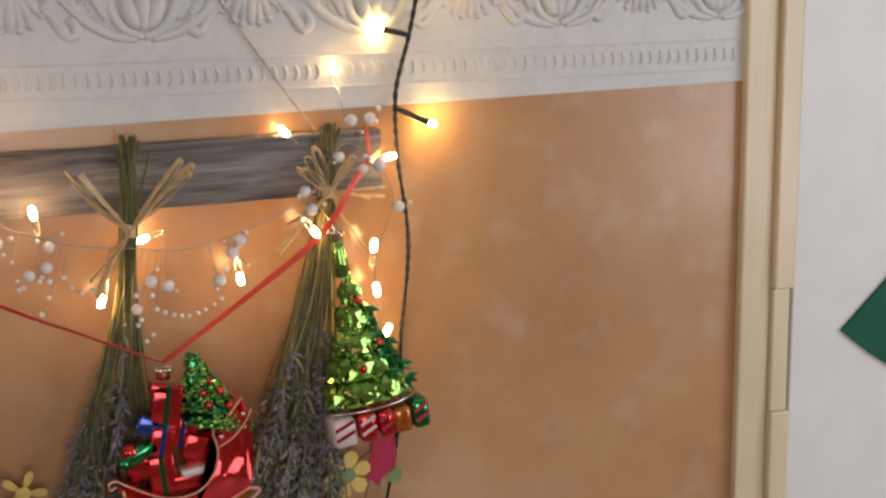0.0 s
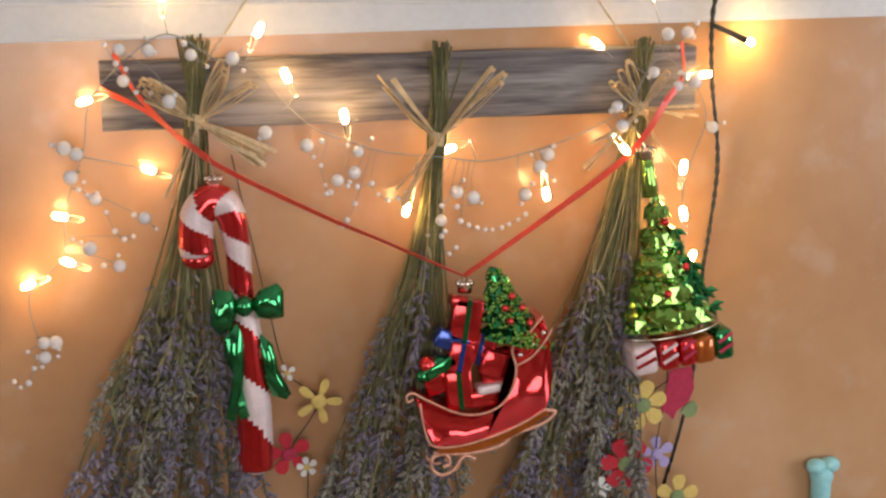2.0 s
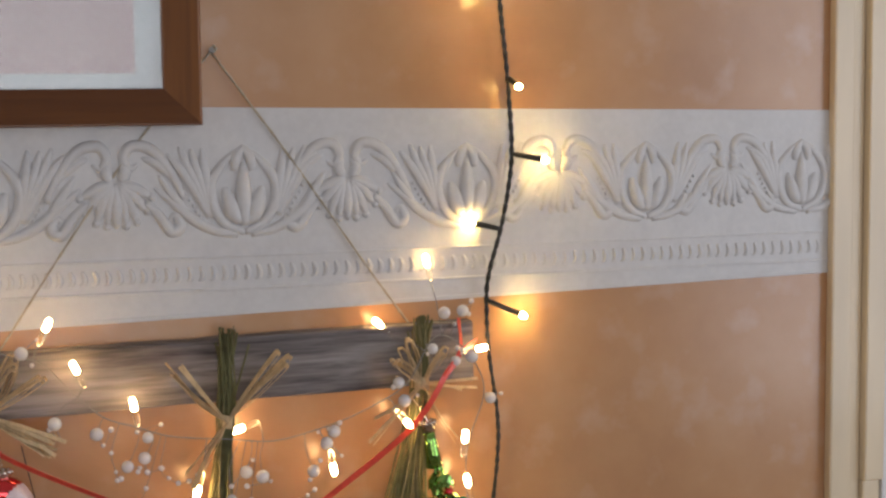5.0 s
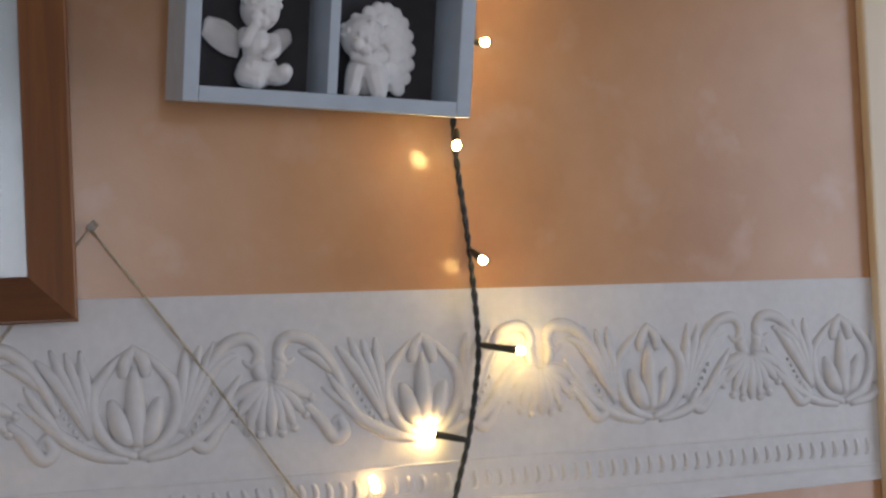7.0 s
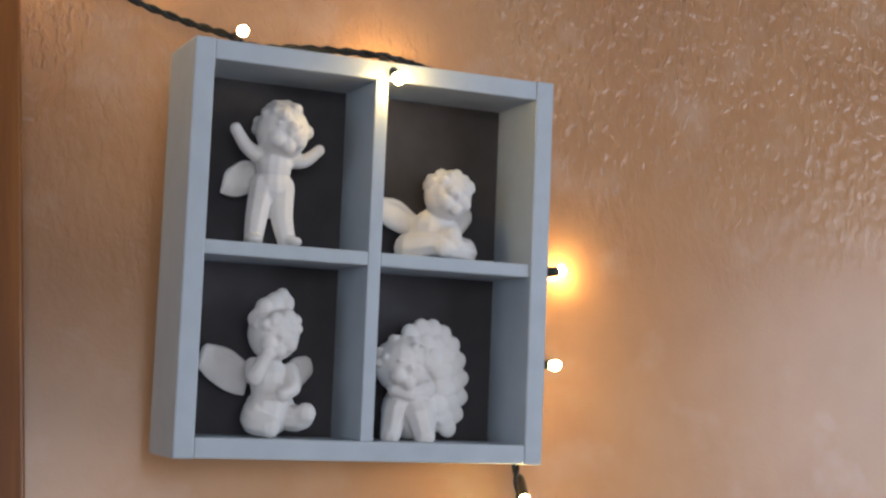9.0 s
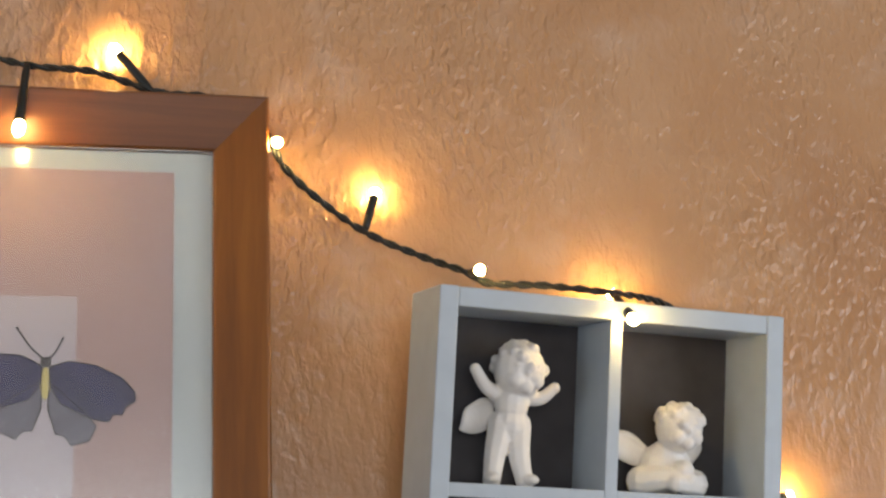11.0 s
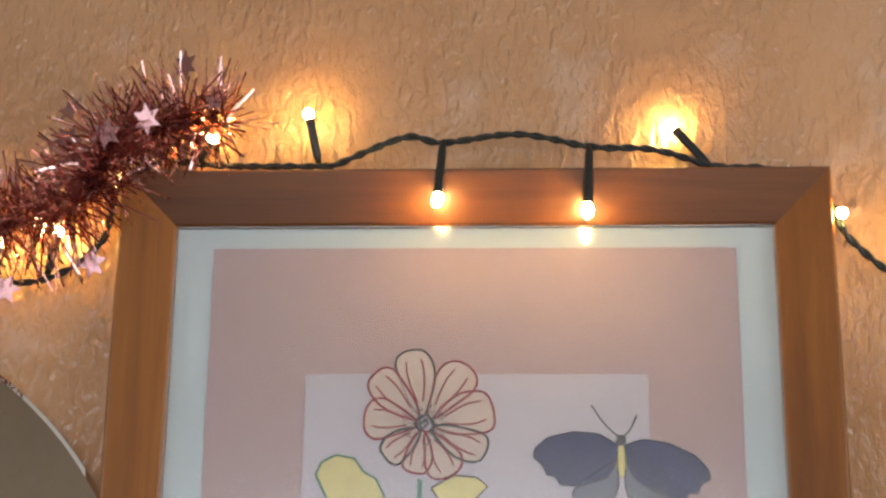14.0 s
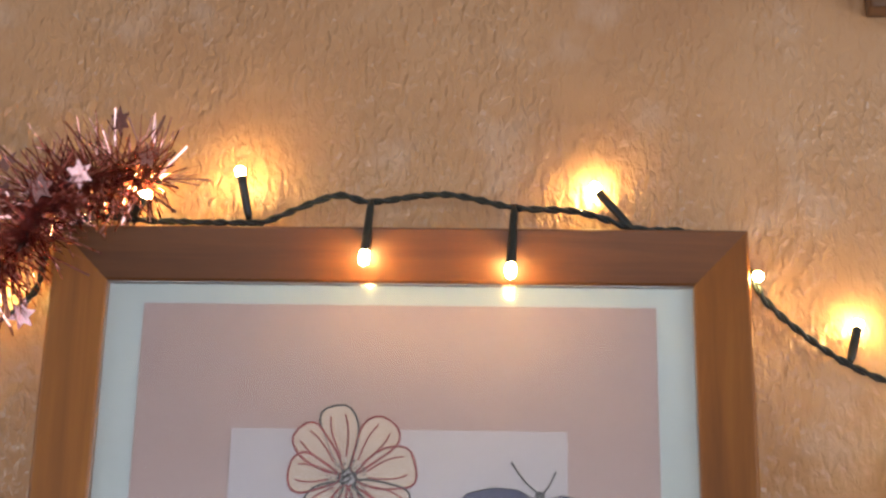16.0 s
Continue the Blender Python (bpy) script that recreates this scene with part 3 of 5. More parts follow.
for x, z in ((-0.0155, 0.026), (0.0085, 0.0205)):
    tube(bm, smooth_path([(BX, -0.0091, BZ + 0.008), (BX + x * 0.55, -0.0091, BZ + z * 0.62), (BX + x, -0.0091, BZ + z)]), 0.00045, 4)
    ball(bm, (BX + x, -0.0091, BZ + z), 0.0009, u=5, v=4)
part("butterfly_antennae", bm, PRINT_BLACK, pic)

# ---- shadow box with four plaster figures ----
BOX_M = pose(0.2871, -0.0217, 2.2311) @ pose(0, 0, 0, 0, 0, 6.2) @ pose(0, 0, 0, 0, 2.87, 0) @ pose(0, 0, 0, 7.95, 0, 0)
HW, HH, BD = 0.1008, 0.1041, 0.0518
cab = thing("shadow_box", BOX_M, "pale blue-grey painted box shelf with four compartments, hanging askew", "shelf")
T_OUT, T_IN = 0.0105, 0.0072
part("side_panel", solid_box(-HW, -HW + T_OUT, -BD, -0.003, -HH, HH, bevel=0.0009), BOX_PAINT, cab)
part("side_panel", solid_box(HW - T_OUT, HW, -BD, -0.003, -HH, HH, bevel=0.0009), BOX_PAINT, cab)
part("top_panel", solid_box(-HW + T_OUT, HW - T_OUT, -BD + 0.0004, -0.003, HH - T_OUT, HH - 0.0003, bevel=0.0007), BOX_PAINT, cab)
part("bottom_panel", solid_box(-HW + T_OUT, HW - T_OUT, -BD + 0.0004, -0.003, -HH + 0.0003, -HH + T_OUT, bevel=0.0007), BOX_PAINT, cab)
part("divider", solid_box(-T_IN / 2, T_IN / 2, -BD + 0.0016, -0.006, -HH + T_OUT, HH - T_OUT, bevel=0.0006), BOX_PAINT, cab)
for a, b in ((-HW + T_OUT, -T_IN / 2), (T_IN / 2, HW - T_OUT)):
    part("shelf", solid_box(a, b, -BD + 0.0018, -0.006, -T_IN / 2, T_IN / 2, bevel=0.0006), BOX_PAINT, cab)
part("back_panel", solid_box(-HW + T_OUT, HW - T_OUT, -0.0060, -0.0032, -HH + T_OUT, HH - T_OUT), BOX_BACK, cab, "charcoal back panel")


def figure(label, u, v, build):
    bm = bmesh.new()
    build(bm)
    ob = mesh_object("cherub_figurine", bm, PLASTER, True)
    r = ob.modifiers.new("blend", "REMESH")
    r.mode, r.voxel_size, r.use_smooth_shade = "VOXEL", 0.0007, True
    s = ob.modifiers.new("soften", "SMOOTH")
    s.factor, s.iterations = 0.5, 3
    ob.matrix_world = BOX_M @ Matrix.Translation((u, -0.025, v))
    return tagged(ob, label, "figurine", "plaster figures in the box shelf")


def limb(bm, pts, r0, r1):
    tube(bm, smooth_path(pts, 5), lambda u: r0 + (r1 - r0) * u, 8)
    ball(bm, pts[-1], r1 * 1.05, u=8, v=6)
    ball(bm, pts[0], r0, u=8, v=6)


def head(bm, c, r, seed):
    c = Vector(c)
    ball(bm, c, r, (1, 0.98, 1.05), u=16, v=12)
    g = random.Random(seed)
    for k in range(34):
        a, e = g.uniform(0, 2 * math.pi), g.uniform(0.05, 1.4)
        d = Vector((math.cos(a) * math.cos(e), math.sin(a) * math.cos(e) + 0.25, math.sin(e)))
        ball(bm, c + d.normalized() * r * 0.98, r * g.uniform(0.17, 0.27), u=7, v=5)
    for k in (-1, 1):
        ball(bm, c + Vector((k * 0.40 * r, -0.70 * r, -0.38 * r)), r * 0.34, u=10, v=8)
        ball(bm, c + Vector((k * 0.36 * r, -0.90 * r, 0.16 * r)), r * 0.13, (1.4, 0.6, 0.5), u=8, v=6)
    ball(bm, c + Vector((0, -0.98 * r, -0.12 * r)), r * 0.14, u=6, v=5)
    ball(bm, c + Vector((0, -0.80 * r, -0.66 * r)), r * 0.28, u=8, v=6)


def wing(bm, root, tip, width):
    """A feathered wing: a flat lobe from root to tip with rows of quills that hang below it."""
    root, tip = Vector(root), Vector(tip)
    d = tip - root
    down = Vector((0, 0, -1))
    for k in range(16):
        u = k / 15
        a = root + d * (0.15 + 0.85 * u)
        L = width * (0.65 + 0.5 * math.sin(math.pi * (0.25 + 0.6 * u)))
        b = a + down * L + d.normalized() * 0.35 * L * u
        tube(bm, smooth_path([root.lerp(a, 0.6), a, a.lerp(b, 0.6) + Vector((0, -0.0012, 0)), b], 4), lambda s: 0.0016 * (0.7 + 0.6 * math.sin(math.pi * s)), 6)
    tube(bm, smooth_path([root, root.lerp(tip, 0.5) + Vector((0, -0.001, 0.003)), tip], 5), 0.0020, 8)


def standing(bm):
    limb(bm, [(-0.005, 0, 0.032), (-0.008, -0.001, 0.016), (-0.010, -0.003, 0.002)], 0.0074, 0.0050)
    limb(bm, [(0.005, 0, 0.032), (0.005, -0.003, 0.016), (0.008, -0.005, 0.002)], 0.0074, 0.0050)
    ball(bm, (0.010, -0.008, 0.0035), 0.0042, (1.1, 1.5, 0.7)), ball(bm, (-0.011, -0.006, 0.0035), 0.0042, (1.1, 1.5, 0.7))
    ball(bm, (0, 0, 0.033), 0.0098, (1.02, 0.9, 1.1)), ball(bm, (0, -0.001, 0.043), 0.0098, (1.0, 0.85, 1.05))
    limb(bm, [(-0.009, 0, 0.048), (-0.016, -0.002, 0.052), (-0.022, -0.003, 0.060)], 0.0045, 0.0032)
    limb(bm, [(0.009, 0, 0.047), (0.016, -0.003, 0.047), (0.023, -0.005, 0.053)], 0.0045, 0.0030)
    head(bm, (0.003, -0.003, 0.061), 0.0142, 1)
    wing(bm, (-0.006, 0.008, 0.043), (-0.021, 0.009, 0.039), 0.012)


def leaning(bm):
    limb(bm, [(-0.016, 0.002, 0.006), (-0.006, -0.006, 0.008), (0.006, -0.012, 0.008)], 0.0085, 0.0048)
    limb(bm, [(0.016, 0.001, 0.006), (0.010, -0.008, 0.006), (-0.002, -0.013, 0.006)], 0.0085, 0.0048)
    ball(bm, (0, 0.004, 0.014), 0.014, (1.1, 0.8, 1.1)), ball(bm, (0.004, -0.010, 0.013), 0.006)
    head(bm, (0.004, -0.003, 0.036), 0.0132, 2)
    wing(bm, (-0.010, 0.010, 0.024), (-0.030, 0.011, 0.032), 0.011)
    wing(bm, (0.011, 0.010, 0.022), (0.022, 0.011, 0.031), 0.010)


def kneeling(bm):
    limb(bm, [(-0.006, 0, 0.012), (-0.009, -0.006, 0.008), (-0.003, -0.012, 0.0055)], 0.0085, 0.0056)
    limb(bm, [(0.006, 0, 0.012), (0.014, -0.007, 0.010), (0.016, -0.012, 0.013)], 0.0080, 0.0054)
    ball(bm, (0.001, 0.001, 0.014), 0.0130, (1.05, 0.9, 1.0)), ball(bm, (0, 0, 0.028), 0.0108, (1.0, 0.85, 1.2))
    limb(bm, [(-0.010, -0.002, 0.036), (-0.012, -0.011, 0.030), (-0.006, -0.013, 0.042)], 0.0048, 0.0036)
    limb(bm, [(0.010, -0.002, 0.034), (0.009, -0.011, 0.026), (0.003, -0.013, 0.022)], 0.0048, 0.0036)
    head(bm, (0.000, -0.002, 0.053), 0.0136, 3)
    for x, z, r in ((-0.006, 0.0655, 0.0056), (-0.001, 0.0690, 0.0052), (0.003, 0.0725, 0.0042), (0.0055, 0.0690, 0.0046), (-0.0105, 0.0600, 0.0046)):
        ball(bm, (x, -0.004, z), r, (1, 0.9, 1.1), u=8, v=6)
    wing(bm, (-0.008, 0.010, 0.034), (-0.031, 0.011, 0.045), 0.015)
    wing(bm, (0.009, 0.010, 0.032), (0.023, 0.011, 0.041), 0.011)


def sleeping(bm):
    limb(bm, [(-0.002, 0, 0.010), (-0.012, -0.006, 0.018), (-0.016, -0.008, 0.003)], 0.0098, 0.0056)
    limb(bm, [(0.004, 0.0, 0.010), (-0.002, -0.011, 0.016), (0.002, -0.012, 0.003)], 0.0098, 0.0060)
    ball(bm, (-0.002, 0.002, 0.016), 0.014, (1.1, 0.9, 1.1))
    limb(bm, [(0.006, -0.004, 0.028), (-0.006, -0.012, 0.025), (-0.016, -0.010, 0.027)], 0.0050, 0.0036)
    head(bm, (-0.010, -0.004, 0.040), 0.0142, 5)
    for row, (r, n) in enumerate(((0.030, 10), (0.022, 8), (0.014, 5))):
        for k in range(n):
            a = radians(118 - 165 * k / (n - 1))
            c = Vector((0.008 + 0.66 * r * math.cos(a), 0.004 - 0.002 * row, 0.030 + r * math.sin(a)))
            ball(bm, c, 0.0058, (1, 0.55, 1.15), Matrix.Rotation(radians(90) - a, 4, "Y"), u=10, v=7)
    ball(bm, (0.010, 0.006, 0.028), 0.022, (0.75, 0.25, 1.15))


figure("white plaster winged child standing with raised arms", -0.049, T_IN / 2, standing)
figure("white plaster winged child leaning on folded arms", 0.046, T_IN / 2, leaning)
figure("white plaster winged child kneeling with hand to face", -0.045, -HH + T_OUT, kneeling)
figure("white plaster winged child asleep with scalloped wings", 0.036, -HH + T_OUT, sleeping)

# ---- string of fairy lights on a dark cable ----
lights = thing("fairy_lights", Matrix.Identity(4), "string of warm white fairy lights on twisted dark cable", "fairy lights")
CABLE_LINE = [(-0.46, -0.012, 2.405), (-0.405, -0.014, 2.392), (-0.365, -0.014, 2.396), (-0.323, -0.014, 2.398), (-0.292, -0.016, 2.42), (-0.286, -0.014, 2.452),
              (-0.262, -0.012, 2.468), (-0.222, -0.012, 2.466), (-0.170, -0.013, 2.465), (-0.159, -0.014, 2.466), (-0.120, -0.018, 2.4805), (-0.098, -0.018, 2.477),
              (-0.055, -0.018, 2.482), (-0.013, -0.018, 2.474), (0.022, -0.016, 2.473), (0.057, -0.012, 2.464), (0.088, -0.010, 2.4625), (0.115, -0.012, 2.448),
              (0.124, -0.016, 2.429), (0.129, -0.014, 2.421), (0.146, -0.012, 2.405), (0.175, -0.012, 2.384), (0.205, -0.018, 2.369), (0.228, -0.034, 2.3555),
              (0.240, -0.040, 2.3475), (0.269, -0.052, 2.3435), (0.3025, -0.066, 2.3365), (0.336, -0.042, 2.3385), (0.356, -0.026, 2.336)]
CABLE_DOWN = [(0.356, -0.026, 2.336), (0.384, -0.014, 2.3335), (0.409, -0.007, 2.318), (0.4095, -0.006, 2.27), (0.405, -0.006, 2.229), (0.399, -0.005, 2.171), (0.388, -0.006, 2.125),
              (0.3865, -0.010, 2.104), (0.387, -0.012, 2.084), (0.392, -0.012, 2.036), (0.395, -0.012, 1.995), (0.396, -0.013, 1.959), (0.393, -0.013, 1.931),
              (0.385, -0.013, 1.892), (0.374, -0.012, 1.853), (0.372, -0.010, 1.828), (0.373, -0.012, 1.783), (0.381, -0.012, 1.722), (0.381, -0.010, 1.681),
              (0.374, -0.008, 1.614), (0.372, -0.007, 1.55), (0.361, -0.008, 1.478), (0.340, -0.009, 1.398), (0.318, -0.008, 1.30), (0.300, -0.008, 1.15)]


def twisted(bm, line, r, pitch):
    """Two strands wound round each other along a line."""
    p = smooth_path(line, 8)
    s = [0.0]
    for a, b in zip(p, p[1:]):
        s.append(s[-1] + (b - a).length)
    for ph in (0, math.pi):
        q = []
        for i, a in enumerate(p):
            d = (p[min(i + 1, len(p) - 1)] - p[max(i - 1, 0)]).normalized()
            n = d.cross(Vector((0, 1, 0)))
            n = n.normalized() if n.length > 1e-6 else Vector((1, 0, 0))
            ang = 2 * math.pi * s[i] / pitch + ph
            q.append(a + (n * math.cos(ang) + d.cross(n) * math.sin(ang)) * r * 0.85)
        tube(bm, q, r, 6)
    return bm


part("cable", twisted(bmesh.new(), CABLE_LINE, 0.00135, 0.021), CABLE, lights, smooth=True)
part("cable", twisted(bmesh.new(), CABLE_DOWN, 0.00135, 0.021), CABLE, lights, smooth=True)


def holder_mesh():
    bm = bmesh.new()
    tube(bm, [Vector((0, 0, z)) for z in (0, 0.004, 0.020, 0.0245, 0.0250)], lambda u: (0.0017, 0.0024, 0.0027, 0.0029, 0.0024)[round(u * 4)], 10)
    d = bpy.data.meshes.new("holder")
    bm.to_mesh(d), bm.free()
    d.materials.append(CABLE)
    d.polygons.foreach_set("use_smooth", [True] * len(d.polygons))
    bm = bmesh.new()
    tube(bm, [Vector((0, 0, z)) for z in (0.0250, 0.0275, 0.0290, 0.0302)], lambda u: (0.0027, 0.0031, 0.0028, 0.0012)[round(u * 3)], 10)
    e = bpy.data.meshes.new("led")
    bm.to_mesh(e), bm.free()
    e.materials.append(LED_STAR)
    e.polygons.foreach_set("use_smooth", [True] * len(e.polygons))
    return d, e


HOLDER, LED = holder_mesh()


def stand(a, b):
    """A pose at a whose z axis points to b."""
    d = Vector(b) - Vector(a)
    return Matrix.Translation(a) @ d.to_track_quat("Z", "Y").to_matrix().to_4x4()


def fairy(joint, tip):
    m = stand(joint, tip)
    k = (Vector(tip) - Vector(joint)).length / 0.030
    h = share("holder", HOLDER, lights, m @ Matrix.Diagonal((1, 1, k, 1)))
    h["label"] = "dark plastic bulb holder"
    share("led", LED, h, Matrix.Identity(4))


for joint, tip in (((-0.170, -0.013, 2.467), (-0.1765, -0.020, 2.4975)), ((-0.098, -0.019, 2.477), (-0.100, -0.036, 2.4335)), ((-0.0145, -0.019, 2.474), (-0.017, -0.036, 2.4265)),
                   ((0.055, -0.012, 2.463), (0.0315, -0.0065, 2.4935)), ((0.120, -0.004, 2.442), (0.1245, -0.026, 2.431)), ((0.1755, -0.012, 2.385), (0.1835, -0.0065, 2.4115)),
                   ((0.231, -0.030, 2.355), (0.2315, -0.056, 2.351)), ((0.3025, -0.070, 2.3337), (0.305, -0.0925, 2.3141)), ((0.316, -0.038, 2.342), (0.321, -0.014, 2.349)),
                   ((0.402, -0.006, 2.2285), (0.4265, -0.0075, 2.2305)), ((0.399, -0.008, 2.176), (0.405, -0.036, 2.171)), ((0.3865, -0.014, 2.112), (0.3755, -0.046, 2.0965)),
                   ((0.394, -0.012, 2.026), (0.396, -0.034, 2.0175)), ((0.396, -0.013, 1.959), (0.4255, -0.027, 1.953)), ((0.385, -0.013, 1.892), (0.3565, -0.0085, 1.899)),
                   ((0.372, -0.011, 1.828), (0.4065, -0.020, 1.8125)), ((-0.240, -0.012, 2.468), (-0.231, -0.018, 2.482)),
                   ((-0.323, -0.014, 2.400), (-0.318, -0.016, 2.428)), ((-0.365, -0.014, 2.398), (-0.352, -0.012, 2.422)), ((-0.262, -0.012, 2.470), (-0.252, -0.010, 2.4965))):
    fairy(joint, tip)

# nail and twine that carry the plank
bm = bmesh.new()
tube(bm, [Vector((0.131, 0.01, 2.049)), Vector((0.131, -0.007, 2.051))], 0.0011, 8)
tube(bm, [Vector((0.131, -0.007, 2.051)), Vector((0.131, -0.0082, 2.0512))], 0.0026, 10)
tagged(mesh_object("nail", bm, STEEL), "small steel nail in the plaster wall", "nail")
bm = bmesh.new()
for line in ([(0.131, -0.0045, 2.0495), (0.197, -0.005, 1.959), (0.262, -0.006, 1.864), (0.298, -0.012, 1.812)],
             [(0.131, -0.0045, 2.0505), (0.079, -0.0025, 1.989), (0.019, -0.005, 1.908), (-0.050, -0.010, 1.806)],
             [(0.131, -0.005, 2.0525), (0.133, -0.006, 2.0545), (0.135, -0.005, 2.0515), (0.131, -0.0045, 2.0485)]):
    twisted(bm, line, 0.00065, 0.006)
tagged(mesh_object("twine", bm, TWINE, True), "jute twine looped over a nail, holding the plank", "string")

# ---- weathered plank with lavender ----
PLANK_M = pose(0.1105, -0.009, 1.7808, 0, -0.75, 0)
plank = thing("wooden_plank", PLANK_M, "weathered grey reclaimed wooden plank hung on twine", "plank")
bm = bmesh.new()
rng = random.Random(11)
n = 26
rings = []
for i in range(n + 1):
    x = -0.2455 + 0.491 * i / n
    w = 0.0277 + rng.uniform(-0.0005, 0.0005)
    rings.append([bm.verts.new((x, y, z + rng.uniform(-0.0004, 0.0004))) for y, z in ((-0.0085, -w + 0.001), (-0.0095, -w + 0.002), (-0.0092, -0.010), (-0.0096, 0.004), (-0.0092, 0.014), (-0.0095, w - 0.002), (-0.0085, w - 0.0005), (0.008, w), (0.008, -w))])
for a, b in zip(rings, rings[1:]):
    for k in range(9):
        bm.faces.new((a[k], a[(k + 1) % 9], b[(k + 1) % 9], b[k]))
bm.faces.new(rings[0]), bm.faces.new(rings[-1][::-1])
part("board", bm, BARN, plank)


def lavender(label, top, knot, foot, spread, seed, count=58, pale=0.25, low=1.36, grey=0.5, first=0.38):
    """A bundle hung head down: each stem runs from the top through the knot and ends in its own flower spike."""
    rng = random.Random(seed)
    top, knot, foot = Vector(top), Vector(knot), Vector(foot)
    ob = thing("lavender_bundle", Matrix.Translation(knot), label, "dried flowers", "lavender bundles")
    ico = bmesh.new()
    bmesh.ops.create_icosphere(ico, subdivisions=1, radius=1)
    base = [v.co.copy() for v in ico.verts]
    tris = [[v.index for v in f.verts] for f in ico.faces]
    ico.free()
    for k in range(count):
        u = (k + 0.5) / count * 2 - 1 + rng.uniform(-0.1, 0.1)
        side = foot.x + spread * u
        length = (knot.z - low) * rng.uniform(0.44, 1.0) ** 0.8
        a = top + Vector((rng.gauss(0, 0.005), rng.uniform(-0.003, 0.003), rng.uniform(-0.012, 0.006))) - knot
        b = Vector((rng.gauss(0, 0.0042), rng.uniform(-0.010, 0.004), 0))
        tip_u = length / (knot.z - low)
        c = Vector(((side - knot.x) * tip_u * rng.uniform(0.72, 1.20) + rng.gauss(0, 0.006), foot.y + rng.uniform(-0.016, 0.012) * 1.2, -length))
        mid = b.lerp(c, 0.42) - Vector((c.x * rng.uniform(0.02, 0.16), 0, 0))
        low_mid = b.lerp(c, 0.75) + Vector((rng.gauss(0, 0.004), rng.gauss(0, 0.002), 0))
        line = smooth_path([a, b, mid, low_mid, c], 5)
        bm = bmesh.new()
        tube(bm, line, rng.uniform(0.0005, 0.0010), 4, caps=False)
        # a few narrow dry leaves stand off the stem
        for j in range(rng.randint(0, 3)):
            i = rng.randint(len(line) // 2, len(line) - 4)
            way = Vector((rng.uniform(-0.6, 0.6), rng.uniform(-0.5, 0.1), -1)).normalized() * rng.uniform(0.012, 0.026)
            strip(bm, smooth_path([line[i], line[i] + way * 0.5 + Vector((way.x * 0.15, 0, 0)), line[i] + way], 3), 0.0020, 0.0003, Vector((1, 0.4, 0)), 0.05, taper=lambda w: 0.35 + math.sin(math.pi * (0.1 + 0.85 * w)))
        straw = rng.random() < pale
        stem = part("stem", bm, STEM_PALE if straw else STEM, ob)
        # buds in whorls along the lower part of the stem
        start = max(first, 1 - rng.uniform(0.060, 0.135) / length)
        mat = LAVENDER_GREY if rng.random() < grey else LAVENDER
        vs, fs = [], []
        steps = max(4, int(length * (1 - start) / 0.0078))
        for j in range(steps):
            t = start + (1 - start) * (j + rng.random() * 0.5) / steps
            if rng.random() < 0.12:
                continue
            f = t * (len(line) - 6) + 5
            i = min(int(f), len(line) - 2)
            p = line[i].lerp(line[i + 1], f - i)
            d = (line[i + 1] - line[i]).normalized()
            for q in range(5):
                ang = rng.uniform(0, 2 * math.pi)
                o = Vector((math.cos(ang), math.sin(ang), 0))
                m = (d + o * rng.uniform(0.4, 2.0)).to_track_quat("Z", "Y").to_matrix()
                r = rng.uniform(0.0014, 0.0030)
                cc = p + o * rng.uniform(0.0012, 0.0074) + d * rng.uniform(-0.0012, 0.0012)
                at = len(vs)
                sc = Vector((r * 0.62, r * 0.62, r * 1.7))
                vs.extend(tuple(cc + m @ Vector((v.x * sc.x, v.y * sc.y, v.z * sc.z))) for v in base)
                fs.extend([[at + i2 for i2 in tri] for tri in tris])
        d = bpy.data.meshes.new("flower_spike")
        d.from_pydata(vs, [], fs)
        d.materials.append(mat)
        o = new("flower_spike", d)
        o.parent = stem
        tagged(o, "grey dried flower spike" if mat is LAVENDER_GREY else "faded violet flower spike")
    return ob


b1 = lavender("bundle of dried lavender tied with raffia, hung head down", (-0.062, -0.026, 1.822), (-0.063, -0.028, 1.752), (-0.108, -0.004, 1.4), 0.096, 21, 78, 0.3, grey=0.4, first=0.36)
b2 = lavender("bundle of grey dried lavender with a slim raffia bow", (0.135, -0.026, 1.814), (0.131, -0.027, 1.739), (0.082, -0.004, 1.4), 0.078, 22, 70, 0.2, grey=0.6, first=0.34)
b3 = lavender("leaning bundle of dried lavender behind the glass tree", (0.308, -0.025, 1.815), (0.303, -0.026, 1.762), (0.238, -0.002, 1.4), 0.080, 23, 76, 0.35, grey=0.65, first=0.30)


